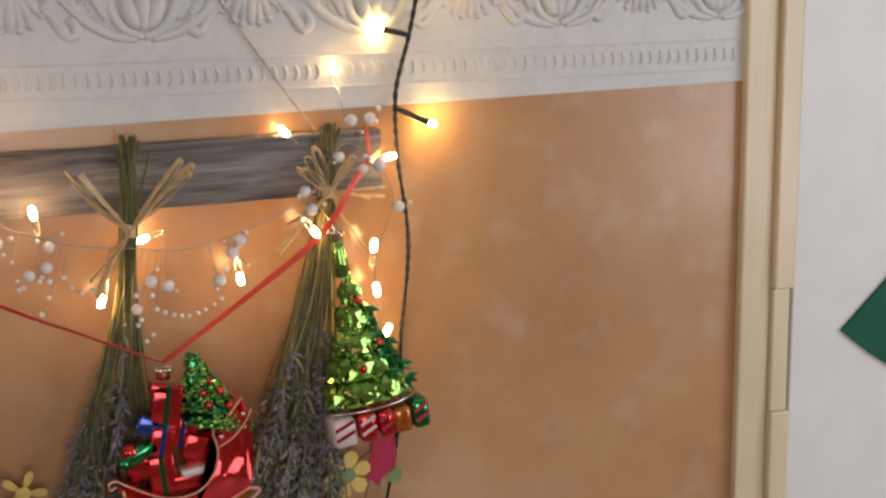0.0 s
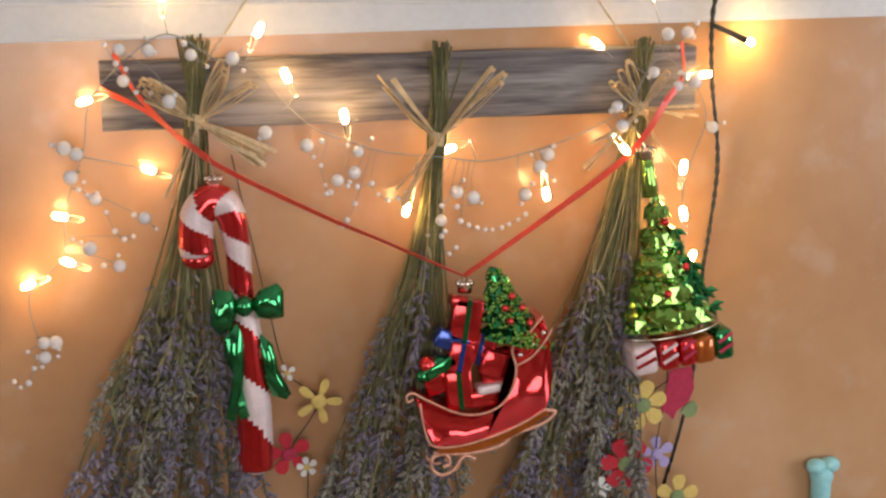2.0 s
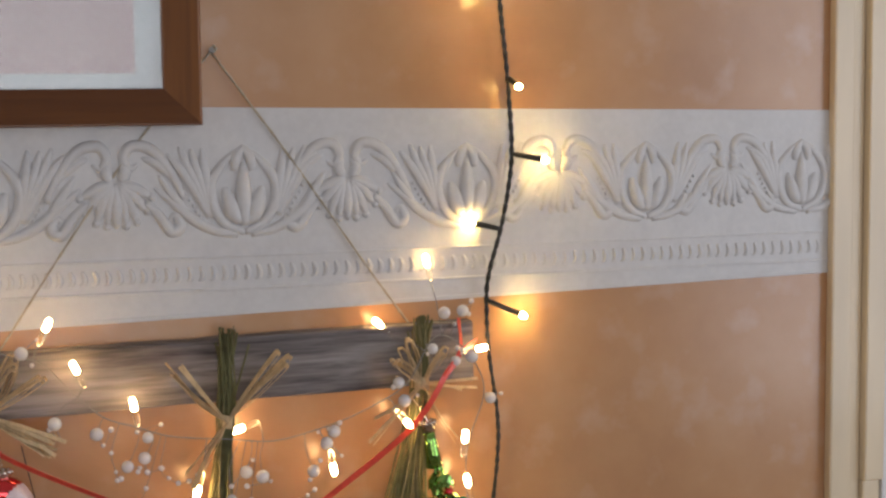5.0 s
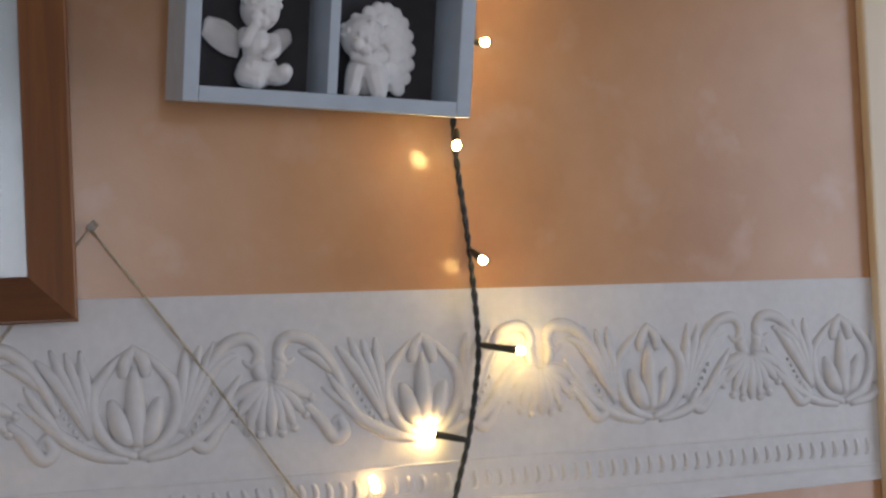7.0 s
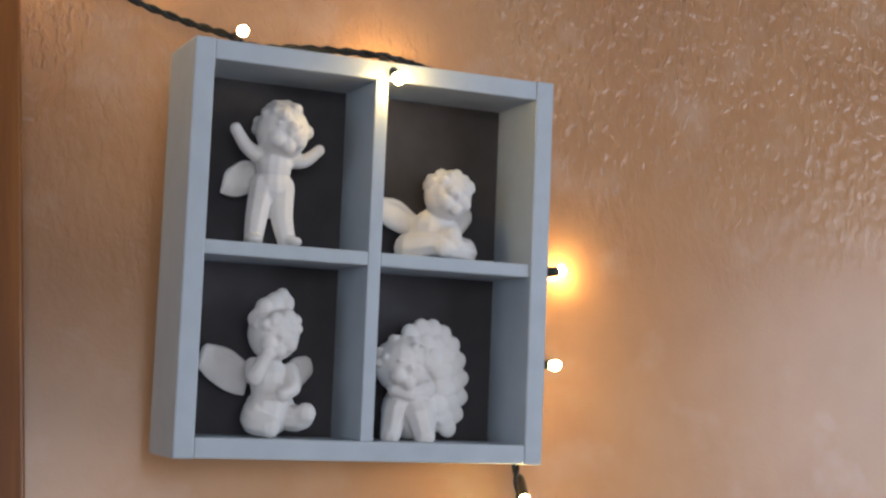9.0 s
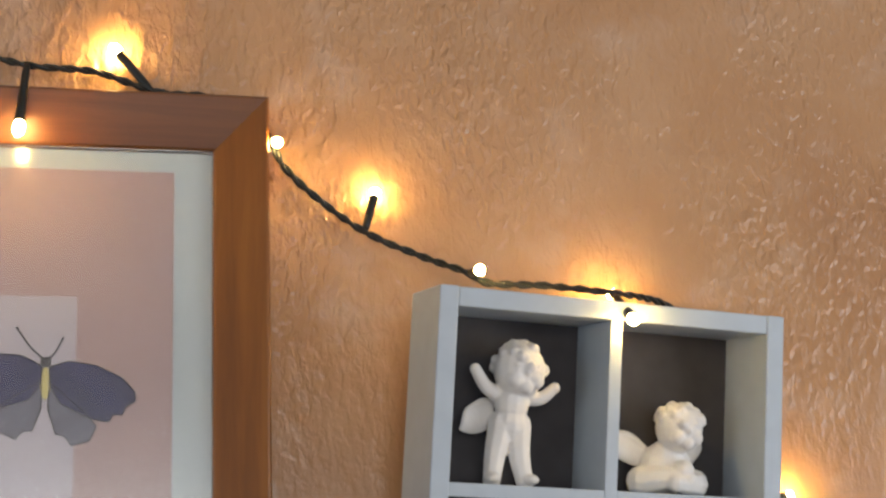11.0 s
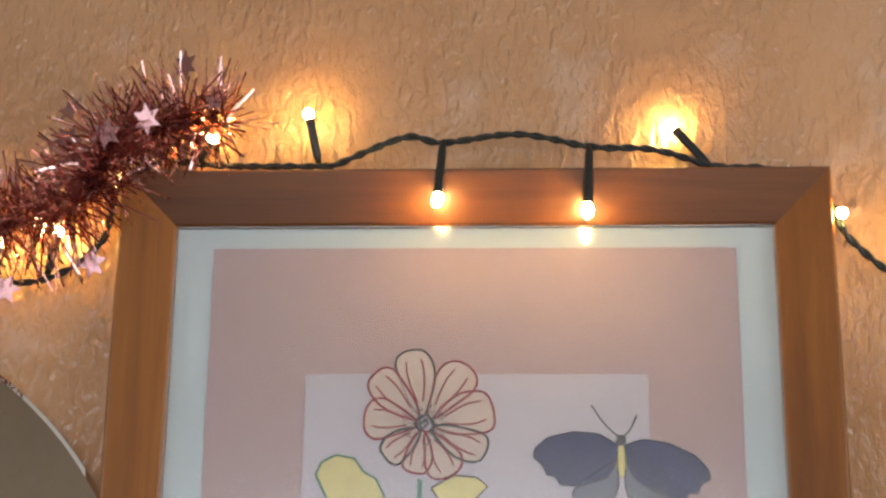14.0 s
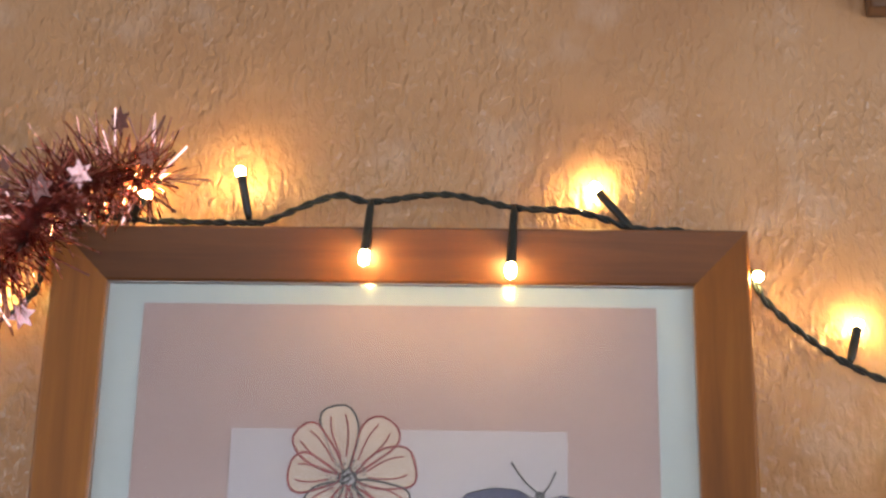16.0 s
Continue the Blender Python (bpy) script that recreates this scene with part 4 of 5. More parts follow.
def raffia_bow(owner, loops, tails, knot, seed, width=0.0034):
    """Raffia: loops and tails of several flat strands, tied at the knot; places in the wall's plane."""
    rng = random.Random(seed)
    base = owner.matrix_world.translation
    ob = new("raffia_bow")
    ob.parent = owner
    ob["label"] = "pale raffia bow"
    kx, kz = knot
    for (x, z, n) in loops:
        for s in range(n):
            dx, dz = rng.gauss(0, 0.0035), rng.gauss(0, 0.0035)
            perp = Vector((-(z - kz), 0, x - kx)).normalized() * rng.uniform(0.002, 0.006)
            e = Vector((x + dx, -0.036 + rng.uniform(-0.003, 0.003), z + dz))
            k0 = Vector((kx, -0.036, kz))
            q = smooth_path([k0, k0.lerp(e, 0.5) + perp + Vector((0, -0.004, 0)), e + perp * 0.6, e + (e - k0).normalized() * 0.002, e - perp * 0.6, k0.lerp(e, 0.5) - perp + Vector((0, 0.003, 0)), k0], 5)
            bm = bmesh.new()
            strip(bm, [v - base for v in q], width, 0.0005, Vector((0, 1, 0.3)), 0.1)
            part("strand", bm, RAFFIA, ob)
    for (x, z, n) in tails:
        for s in range(n):
            k0 = Vector((kx, -0.037, kz))
            e = Vector((x + rng.gauss(0, 0.004), -0.036 + rng.uniform(-0.006, 0.006), z + rng.gauss(0, 0.004)))
            q = smooth_path([k0, k0.lerp(e, 0.5) + Vector((rng.gauss(0, 0.002), -0.003, rng.gauss(0, 0.002))), e], 6)
            bm = bmesh.new()
            strip(bm, [v - base for v in q], width, 0.0005, Vector((0, 1, 0.4)), rng.uniform(-0.2, 0.2))
            part("strand", bm, RAFFIA, ob)
    bm = bmesh.new()
    for k in range(4):
        z = kz - 0.004 + 0.0026 * k
        strip(bm, smooth_path([Vector((kx + 0.0075 * math.cos(a), -0.028 + 0.0100 * math.sin(a), z + 0.001 * math.sin(2 * a))) - base for a in (2 * math.pi * j / 12 for j in range(13))], 2), 0.0030, 0.0006, Vector((0, 0, 1)))
    part("binding", bm, RAFFIA, ob)


raffia_bow(b1, ((-0.099, 1.791, 5), (-0.040, 1.796, 5), (-0.022, 1.786, 3)), ((-0.010, 1.733, 6), (-0.014, 1.724, 5), (-0.105, 1.775, 2), (-0.085, 1.700, 3), (-0.070, 1.690, 3)), (-0.061, 1.760), 5)
raffia_bow(b2, ((0.179, 1.790, 3), ), ((0.088, 1.786, 5), (0.097, 1.698, 3), (0.104, 1.690, 2)), (0.131, 1.741), 6, 0.0058)
raffia_bow(b3, ((0.282, 1.780, 4), (0.290, 1.798, 3), (0.322, 1.786, 2)), ((0.255, 1.717, 3), (0.331, 1.708, 2), (0.348, 1.763, 3), (0.268, 1.735, 2)), (0.303, 1.762), 7, 0.0030)

# ---- red ribbon ----
bm = bmesh.new()
line = smooth_path([(-0.124, -0.022, 1.813), (-0.103, -0.034, 1.777), (-0.055, -0.042, 1.731), (0.035, -0.040, 1.682), (0.085, -0.042, 1.659), (0.151, -0.044, 1.6275)], 10)
strip(bm, line, 0.0056, 0.0004, Vector((0, -0.35, 1)), 0.12)
line = smooth_path([(0.151, -0.044, 1.6275), (0.224, -0.040, 1.675), (0.282, -0.042, 1.717), (0.304, -0.046, 1.742), (0.321, -0.044, 1.768), (0.338, -0.036, 1.788), (0.342, -0.020, 1.815)], 10)
strip(bm, line, 0.0056, 0.0004, Vector((0, -0.35, 1)), -0.12)
line = smooth_path([(-0.137, -0.020, 1.786), (-0.100, -0.032, 1.768), (-0.075, -0.041, 1.748), (-0.052, -0.0425, 1.730)], 8)
strip(bm, line, 0.0050, 0.0004, Vector((0, -0.35, 1)), 0.05)
line = smooth_path([(0.321, -0.0445, 1.768), (0.342, -0.034, 1.789), (0.358, -0.022, 1.795)], 8)
strip(bm, line, 0.0050, 0.0004, Vector((0, -0.35, 1)), 0.05)
tagged(mesh_object("ribbon", bm, RIBBON), "narrow red satin ribbon draped from plank ends to ornament", "ribbon")

# ---- garland of pearls with small lamps ----
garland = thing("pearl_light_garland", Matrix.Identity(4), "clear wire garland of pearls and warm lamps over the plank", "garland")
WIRE = [(-0.190, -0.020, 1.575), (-0.197, -0.024, 1.622), (-0.170, -0.024, 1.652), (-0.166, -0.022, 1.690), (-0.150, -0.024, 1.738), (-0.143, -0.028, 1.776), (-0.115, -0.032, 1.808), (-0.082, -0.034, 1.828),
        (-0.045, -0.036, 1.808), (-0.018, -0.036, 1.800), (0.004, -0.034, 1.776), (0.030, -0.034, 1.752), (0.056, -0.034, 1.742), (0.085, -0.036, 1.732), (0.131, -0.040, 1.727), (0.172, -0.038, 1.722),
        (0.222, -0.036, 1.732), (0.258, -0.038, 1.746), (0.288, -0.042, 1.765), (0.314, -0.038, 1.802), (0.342, -0.034, 1.790), (0.362, -0.030, 1.752), (0.346, -0.030, 1.702), (0.345, -0.030, 1.662), (0.352, -0.028, 1.622)]
bm = bmesh.new()
wire_line = smooth_path(WIRE, 8)
tube(bm, wire_line, 0.0006, 5)
PEARLS = [(-0.119, 1.817), (-0.097, 1.816), (-0.065, 1.812), (-0.117, 1.793), (-0.083, 1.776), (-0.009, 1.750), (-0.033, 1.809), (0.024, 1.739), (0.065, 1.733), (0.062, 1.716), (0.048, 1.710), (0.146, 1.697),
          (0.160, 1.692), (0.133, 1.674), (-0.164, 1.742), (-0.155, 1.737), (-0.160, 1.719), (-0.142, 1.701), (-0.148, 1.662), (-0.105, 1.685), (-0.126, 1.647), (-0.187, 1.587), (-0.187, 1.575), (-0.178, 1.587),
          (0.223, 1.726), (0.204, 1.693), (0.216, 1.716), (0.312, 1.792), (0.333, 1.780), (0.348, 1.783), (0.365, 1.745), (0.340, 1.824), (0.323, 1.823), (0.281, 1.764), (0.286, 1.748)]


def pearl_mesh(r):
    bm = bmesh.new()
    bmesh.ops.create_uvsphere(bm, u_segments=14, v_segments=9, radius=r)
    d = bpy.data.meshes.new("pearl")
    bm.to_mesh(d), bm.free()
    d.materials.append(PEARL)
    d.polygons.foreach_set("use_smooth", [True] * len(d.polygons))
    return d


BIG, SMALL = pearl_mesh(0.0058), pearl_mesh(0.0024)
rng = random.Random(31)
small_at = []
for k, (x, z) in enumerate(PEARLS):
    c = Vector((x, -0.038, z))
    s = rng.uniform(0.82, 1.08)
    share("pearl", BIG, garland, Matrix.Translation(c) @ Matrix.Scale(s, 4))
    near = min(wire_line, key=lambda p: (p - c).length)
    tube(bm, smooth_path([near, near.lerp(c, 0.5) + Vector((rng.uniform(-0.006, 0.006), -0.002, 0.003)), c], 4), 0.00035, 4)
    for j in range(2):
        small_at.append(c + Vector((rng.uniform(-0.014, 0.014), rng.uniform(-0.002, 0.004), rng.uniform(-0.014, 0.010))))
    tube(bm, smooth_path([c, *small_at[-2:]], 3), 0.0003, 4)
for x0, z0, x1, z1, n in ((0.036, 1.722, 0.042, 1.700, 4), (0.075, 1.706, 0.105, 1.698, 5), (0.150, 1.672, 0.205, 1.676, 9), (0.062, 1.690, 0.046, 1.676, 4), (0.133, 1.660, 0.146, 1.650, 3), (-0.196, 1.566, -0.212, 1.556, 4), (-0.115, 1.670, -0.135, 1.690, 4)):
    chain = [Vector((x0 + (x1 - x0) * j / (n - 1) + rng.uniform(-0.001, 0.001), -0.036, z0 + (z1 - z0) * j / (n - 1) - 0.010 * math.sin(math.pi * j / (n - 1)))) for j in range(n)]
    near = min(wire_line, key=lambda p: (p - chain[0]).length)
    tube(bm, smooth_path([near, *chain], 3), 0.0003, 4)
    small_at += chain
for c in small_at:
    share("small_pearl", SMALL, garland, Matrix.Translation(c) @ Matrix.Scale(rng.uniform(0.7, 1.1), 4))


def lamp_mesh():
    bm = bmesh.new()
    tube(bm, [Vector((0, 0, z)) for z in (0, 0.002, 0.012, 0.020, 0.0235, 0.0250)], lambda u: (0.0012, 0.0024, 0.0029, 0.0030, 0.0027, 0.0010)[round(u * 5)], 10)
    a = bpy.data.meshes.new("lamp")
    bm.to_mesh(a), bm.free()
    a.materials.append(LENS)
    a.polygons.foreach_set("use_smooth", [True] * len(a.polygons))
    bm = bmesh.new()
    tube(bm, [Vector((0, 0, z)) for z in (0.0125, 0.0150, 0.0210, 0.0232)], lambda u: (0.0009, 0.0024, 0.0025, 0.0014)[round(u * 3)], 8)
    b = bpy.data.meshes.new("led")
    bm.to_mesh(b), bm.free()
    b.materials.append(LED_PEARL)
    return a, b


LAMP, LAMP_LED = lamp_mesh()
for x, z, deg, y in ((-0.085, 1.860, 90, -0.024), (-0.011, 1.832, 65, -0.034), (0.008, 1.796, 115, -0.034), (0.054, 1.763, 100, -0.036), (0.142, 1.729, 200, -0.018), (-0.102, 1.720, 160, -0.014),
                     (-0.149, 1.776, 195, -0.026), (0.104, 1.682, 255, -0.038), (0.222, 1.691, 280, -0.038), (0.268, 1.815, 135, -0.016), (0.289, 1.727, 310, -0.042), (0.344, 1.712, 80, -0.030),
                     (0.345, 1.672, 100, -0.030), (0.356, 1.633, 60, -0.028), (0.363, 1.788, 5, -0.026), (-0.172, 1.686, 170, -0.024), (-0.168, 1.649, 160, -0.022), (-0.200, 1.628, 200, -0.014), (0.316, 1.868, 100, -0.009)):
    tip = Vector((x, y, z))
    d = Vector((math.cos(radians(deg)), 0.12, math.sin(radians(deg))))
    a = tip - d * 0.020
    m = share("lamp", LAMP, garland, stand(a, tip))
    m.visible_shadow = False
    share("led", LAMP_LED, m, Matrix.Identity(4))
    near = min(wire_line, key=lambda p: (p - a).length)
    tube(bm, smooth_path([near, near.lerp(a, 0.5) + Vector((0, -0.002, 0.002)), a], 4), 0.0005, 4)
part("wire", bm, CLEAR_WIRE, garland, "clear wire", smooth=True)


# ---- glass ornaments ----
def hang_loop(owner, bm, p, q):
    tube(bm, smooth_path([p, (Vector(p) + Vector(q)) / 2 + Vector((0.001, -0.001, 0)), q], 4), 0.0004, 5)
    part("hanging_loop", bm, SILVER, owner)


def cap(owner, at):
    bm = bmesh.new()
    x, y, z = at
    tube(bm, [Vector((x, y, z - 0.004)), Vector((x, y, z + 0.004)), Vector((x, y, z + 0.0045))], 0.0062, 14)
    for k in range(9):
        a = 2 * math.pi * k / 9
        ball(bm, (x + 0.0062 * math.cos(a), y + 0.0062 * math.sin(a), z + 0.004), 0.0022, u=6, v=4)
    part("cap", bm, SILVER, owner, "silver metal cap", smooth=True)


# candy cane
cane = thing("cane_ornament", Matrix.Translation((-0.05, -0.045, 1.45)), "red and white striped glass candy cane with green bow", "ornament")
off = Vector((0.05, 0.045, -1.45))
CANE = [(-0.0645, 1.652), (-0.0660, 1.668), (-0.0635, 1.688), (-0.0520, 1.699), (-0.0400, 1.690), (-0.0345, 1.668), (-0.0325, 1.640), (-0.0305, 1.614), (-0.0270, 1.576), (-0.0240, 1.530), (-0.0235, 1.474)]
pts = [v + off for v in smooth_path([(x, -0.045, z) for x, z in CANE], 14)]
bm = bmesh.new()
SIDES = 22
tube(bm, pts, lambda u: 0.0138 - 0.0040 * math.sin(math.pi * min(1, max(0, (u - 0.35) / 0.5))) + 0.0012 * max(0, u - 0.85) / 0.15 - 0.004 * max(0, 0.03 - u) / 0.03, SIDES)
bm.faces.ensure_lookup_table()
n_seg = len(pts) - 1
for i, f in enumerate(bm.faces):
    if i < n_seg * SIDES:
        seg, k = divmod(i, SIDES)
        f.material_index = 1 if ((seg / n_seg * 5.6 + k / SIDES) % 1.0) < 0.42 else 0
ball(bm, pts[0], 0.0132, (1, 1, 0.7), u=16, v=10)
ball(bm, pts[-1], 0.0112, (1, 1, 0.5), u=16, v=10, mat=1)
part("cane", bm, [RED_GLASS, WHITE_GLASS], cane, smooth=True)
cap(cane, tuple(Vector((-0.051, -0.045, 1.712)) + off))
hang_loop(cane, bmesh.new(), Vector((-0.051, -0.045, 1.716)) + off, Vector((-0.055, -0.0425, 1.733)) + off)


def glass_lobe(bm, outline, depth, y):
    """A puffed lobe: an outline in the wall's plane, fuller in the middle."""
    c = Vector((sum(p[0] for p in outline) / len(outline), y, sum(p[1] for p in outline) / len(outline)))
    n = len(outline)
    for s in (-1, 1):
        prev = [bm.verts.new((x, y, z)) for x, z in outline]
        for k, h in ((0.72, 0.70), (0.38, 0.95)):
            ring = [bm.verts.new((c.x + (x - c.x) * k, y + s * depth * h * (1 + 0.25 * math.sin(i * 2.1)), c.z + (z - c.z) * k)) for i, (x, z) in enumerate(outline)]
            for i in range(n):
                bm.faces.new((prev[i], prev[(i + 1) % n], ring[(i + 1) % n], ring[i]))
            prev = ring
        m = bm.verts.new((c.x, y + s * depth * 0.85, c.z))
        for i in range(n):
            bm.faces.new((prev[i], prev[(i + 1) % n], m))


bm = bmesh.new()
loc = lambda pts: [(x + 0.05, z - 1.45) for x, z in pts]
glass_lobe(bm, loc([(-0.034, 1.614), (-0.040, 1.627), (-0.052, 1.629), (-0.0565, 1.618), (-0.0575, 1.600), (-0.050, 1.591), (-0.040, 1.596)]), 0.009, -0.012)
glass_lobe(bm, loc([(-0.026, 1.616), (-0.018, 1.627), (-0.004, 1.632), (0.001, 1.626), (0.001, 1.604), (-0.008, 1.602), (-0.020, 1.604)]), 0.009, -0.012)
part("bow_loop", bm, GREEN_GLASS, cane, "green glass bow", smooth=True)
bm = bmesh.new()
glass_lobe(bm, loc([(-0.036, 1.600), (-0.046, 1.590), (-0.0475, 1.572), (-0.040, 1.563), (-0.043, 1.545), (-0.0475, 1.520), (-0.040, 1.518), (-0.034, 1.536), (-0.030, 1.560), (-0.031, 1.585)]), 0.007, -0.010)
glass_lobe(bm, loc([(-0.034, 1.548), (-0.030, 1.530), (-0.028, 1.522), (-0.036, 1.520), (-0.040, 1.532)]), 0.006, -0.014)
glass_lobe(bm, loc([(-0.018, 1.590), (-0.008, 1.580), (-0.004, 1.560), (0.006, 1.538), (0.002, 1.533), (-0.009, 1.537), (-0.016, 1.550), (-0.018, 1.570)]), 0.007, -0.008)
part("bow_tail", bm, GREEN_GLASS, cane, smooth=True)
bm = bmesh.new()
ball(bm, (0.0195, -0.014, 0.165), 0.0085, (0.9, 1, 1.05), u=12, v=8)
part("bow_knot", bm, GREEN_GLASS, cane, smooth=True)

# sleigh
sleigh = thing("sleigh_ornament", Matrix.Translation((0.150, -0.052, 1.621)), "red glass sleigh ornament loaded with gifts and a tree", "ornament")
S = 0.000222
cv = lambda pts: [((a - 400) * S, (165 - b) * S) for a, b in pts]
BODY = [(200, 560), (222, 620), (240, 690), (270, 748), (360, 750), (470, 725), (600, 680), (695, 625), (712, 560), (716, 480), (708, 400), (696, 330), (676, 268), (640, 310), (600, 352), (562, 388), (578, 470), (556, 560), (500, 620), (420, 640), (340, 615), (250, 572)]
out = cv(BODY)
bm = bmesh.new()
dep = [(-0.020, 0.80), (-0.0215, 0.94), (-0.018, 1.0), (0.0, 1.0), (0.012, 0.97), (0.016, 0.85)]
cxs, czs = sum(p[0] for p in out) / len(out), sum(p[1] for p in out) / len(out) - 0.012
rings = [[bm.verts.new((cxs + (x - cxs) * (0.9 + 0.1 * s), y, czs + (z - czs) * (0.9 + 0.1 * s))) for x, z in out] for y, s in dep]
for a, b in zip(rings, rings[1:]):
    for i in range(len(out)):
        bm.faces.new((a[i], a[(i + 1) % len(out)], b[(i + 1) % len(out)], b[i]))
f = [bm.faces.new(rings[0]), bm.faces.new(rings[-1][::-1])]
bmesh.ops.triangulate(bm, faces=f)
part("sleigh_body", bm, RED_GLASS, sleigh, smooth=True)
bm = bmesh.new()
rim = cv([(190, 560), (170, 572), (165, 548), (190, 538), (235, 565), (340, 618), (420, 636), (500, 618), (556, 560), (578, 470), (562, 388), (610, 350), (676, 268)])
tube(bm, smooth_path([(x, -0.0205, z) for x, z in rim], 5), 0.0011, 6)
tube(bm, smooth_path([(x, -0.0205, z) for x, z in cv([(215, 580), (232, 680), (270, 750), (400, 748), (560, 700), (700, 628)])], 5), 0.0011, 6)
tube(bm, smooth_path([(x, -0.0205, z) for x, z in cv([(580, 455), (640, 420), (690, 360), (712, 318)])], 5), 0.0010, 6)
part("gilt_edge", bm, GOLD_LINE, sleigh, "copper glitter edging", smooth=True)
bm = bmesh.new()
run = cv([(430, 815), (385, 800), (350, 850), (300, 870), (262, 840), (270, 795), (315, 790), (330, 825), (305, 838)])
for y in (-0.017, 0.010):
    tube(bm, smooth_path([(x, y, z) for x, z in run], 5), 0.0019, 7)
    tube(bm, smooth_path([(x, y, z) for x, z in cv([(270, 780), (400, 790), (520, 770), (560, 735), (540, 745), (600, 720), (690, 690), (735, 650), (700, 640)])], 5), 0.0019, 7)
part("runner", bm, GOLD_LINE, sleigh, "copper glitter runners with scrolls", smooth=True)
bm = bmesh.new()
strip(bm, smooth_path([(x, -0.004, z) for x, z in cv([(285, 768), (420, 768), (560, 722), (705, 645)])], 6), 0.030, 0.006, Vector((0, 1, 0)))
part("sleigh_base", bm, AMBER_GLASS, sleigh)


def gift(a, b, w, h, tilt, mat, d=0.016, y=-0.004, ribbon=None):
    (x, z), = cv([(a, b)])
    m = Matrix.Translation((x, y, z)) @ Matrix.Rotation(radians(tilt), 4, "Y")
    bm = solid_box(-w * S / 2, w * S / 2, -d / 2, d / 2, -h * S / 2, h * S / 2, bevel=0.002)
    bmesh.ops.transform(bm, matrix=m, verts=bm.verts)
    g = part("gift", bm, mat, sleigh, smooth=True)
    if ribbon:
        bm = solid_box(-0.0022, 0.0022, -d / 2 - 0.0006, d / 2, -h * S / 2 - 0.0004, h * S / 2 + 0.0004, bevel=0.0004)
        bmesh.ops.transform(bm, matrix=m, verts=bm.verts)
        part("gift_ribbon", bm, ribbon, g)


gift(520, 500, 120, 190, -4, RED_GLASS, d=0.022, y=0.000), gift(455, 400, 120, 120, 12, RED_GLASS, y=0.000, ribbon=BLUE_GLASS), gift(505, 452, 105, 95, 18, RED_GLASS, y=-0.009)
gift(300, 520, 110, 90, -18, RED_GLASS, y=0.000), gift(300, 455, 130, 46, -28, GREEN_GLASS, y=-0.008)
gift(400, 285, 115, 160, 8, RED_GLASS, ribbon=GREEN_GLASS), gift(375, 215, 70, 40, 10, RED_GLASS)
gift(345, 365, 130, 70, 24, BLUE_GLASS), gift(375, 420, 90, 110, 10, RED_GLASS, y=-0.008, ribbon=BLUE_GLASS)
gift(370, 545, 100, 150, -6, RED_GLASS, y=-0.008, ribbon=GREEN_GLASS), gift(492, 545, 110, 34, -8, WHITE_GLASS, y=-0.010), gift(470, 585, 130, 60, -4, RED_GLASS, y=-0.008)
for a, b, r in ((545, 500, 36), (255, 450, 34)):
    (x, z), = cv([(a, b)])
    part("bauble", ball(bmesh.new(), (x, -0.008, z), r * S, u=14, v=10), RED_GLASS, sleigh, smooth=True)
bm = bmesh.new()
for a, b in ((240, 490), (270, 460), (300, 440)):
    (x, z), = cv([(a, b)])
    ball(bm, (x, -0.009, z), 34 * S, (1, 0.8, 0.75), u=10, v=7)
part("wreath", bm, GREEN_GLASS, sleigh, smooth=True)
bm, fr = bmesh.new(), bmesh.new()
rng = random.Random(8)
# five skirts of pleated glass on a leaning axis, wider towards the foot
for k in range(5):
    tier = []
    for u, w in ((k / 5 - 0.06, 0.35), ((k + 0.55) / 5, 0.78), ((k + 1.0) / 5, 1.0), ((k + 0.92) / 5, 0.55)):
        u = max(0.0, u)
        (x, z), = cv([(505 + 88 * u, 95 + 285 * u)])
        half = (20 + 128 * (k + 1) / 5) * S * w
        tier.append([bm.verts.new((x + half * math.cos(q) * (1 + 0.13 * math.cos(7 * q + k)), -0.004 + 0.62 * half * math.sin(q), z - 0.22 * half * math.cos(q))) for q in (2 * math.pi * n / 28 for n in range(28))])
    for p, q in zip(tier, tier[1:]):
        for n in range(28):
            bm.faces.new((p[n], p[(n + 1) % 28], q[(n + 1) % 28], q[n]))
part("tiny_tree", bm, GREEN_GLASS, sleigh, "deep green glass tree")
bm = bmesh.new()
for k in range(150):
    u = rng.random() ** 0.7
    a = rng.uniform(-0.95, 0.95)
    half = (24 + 118 * u) * S
    (x, z), = cv([(505 + 88 * u, 95 + 285 * u)])
    ball(bm, (x + a * half, -0.005 - 0.66 * half * math.sqrt(1 - a * a), z - 0.22 * a * half), rng.uniform(6, 12) * S, u=6, v=4)
part("tree_glitter", bm, LIME_GLASS, sleigh, "gold-green glitter beads")["kind"] = "stuff"
for a, b in ((555, 185), (595, 230), (550, 280), (625, 290), (530, 230)):
    (x, z), = cv([(a, b)])
    ball(fr, (x, -0.0225, z), 15 * S, u=8, v=6)
part("tree_bauble", fr, RED_GLASS, sleigh, smooth=True)
bm = bmesh.new()
for a, b in ((592, 412), (640, 376), (678, 332)):
    (x, z), = cv([(a, b)])
    ball(bm, (x, -0.0210, z), 11 * S, u=8, v=6)
part("silver_dot", bm, SILVER, sleigh, smooth=True)
cap(sleigh, (0, 0, -0.001))
hang_loop(sleigh, bmesh.new(), (0, 0, 0.003), (0.001, 0.008, 0.0085))

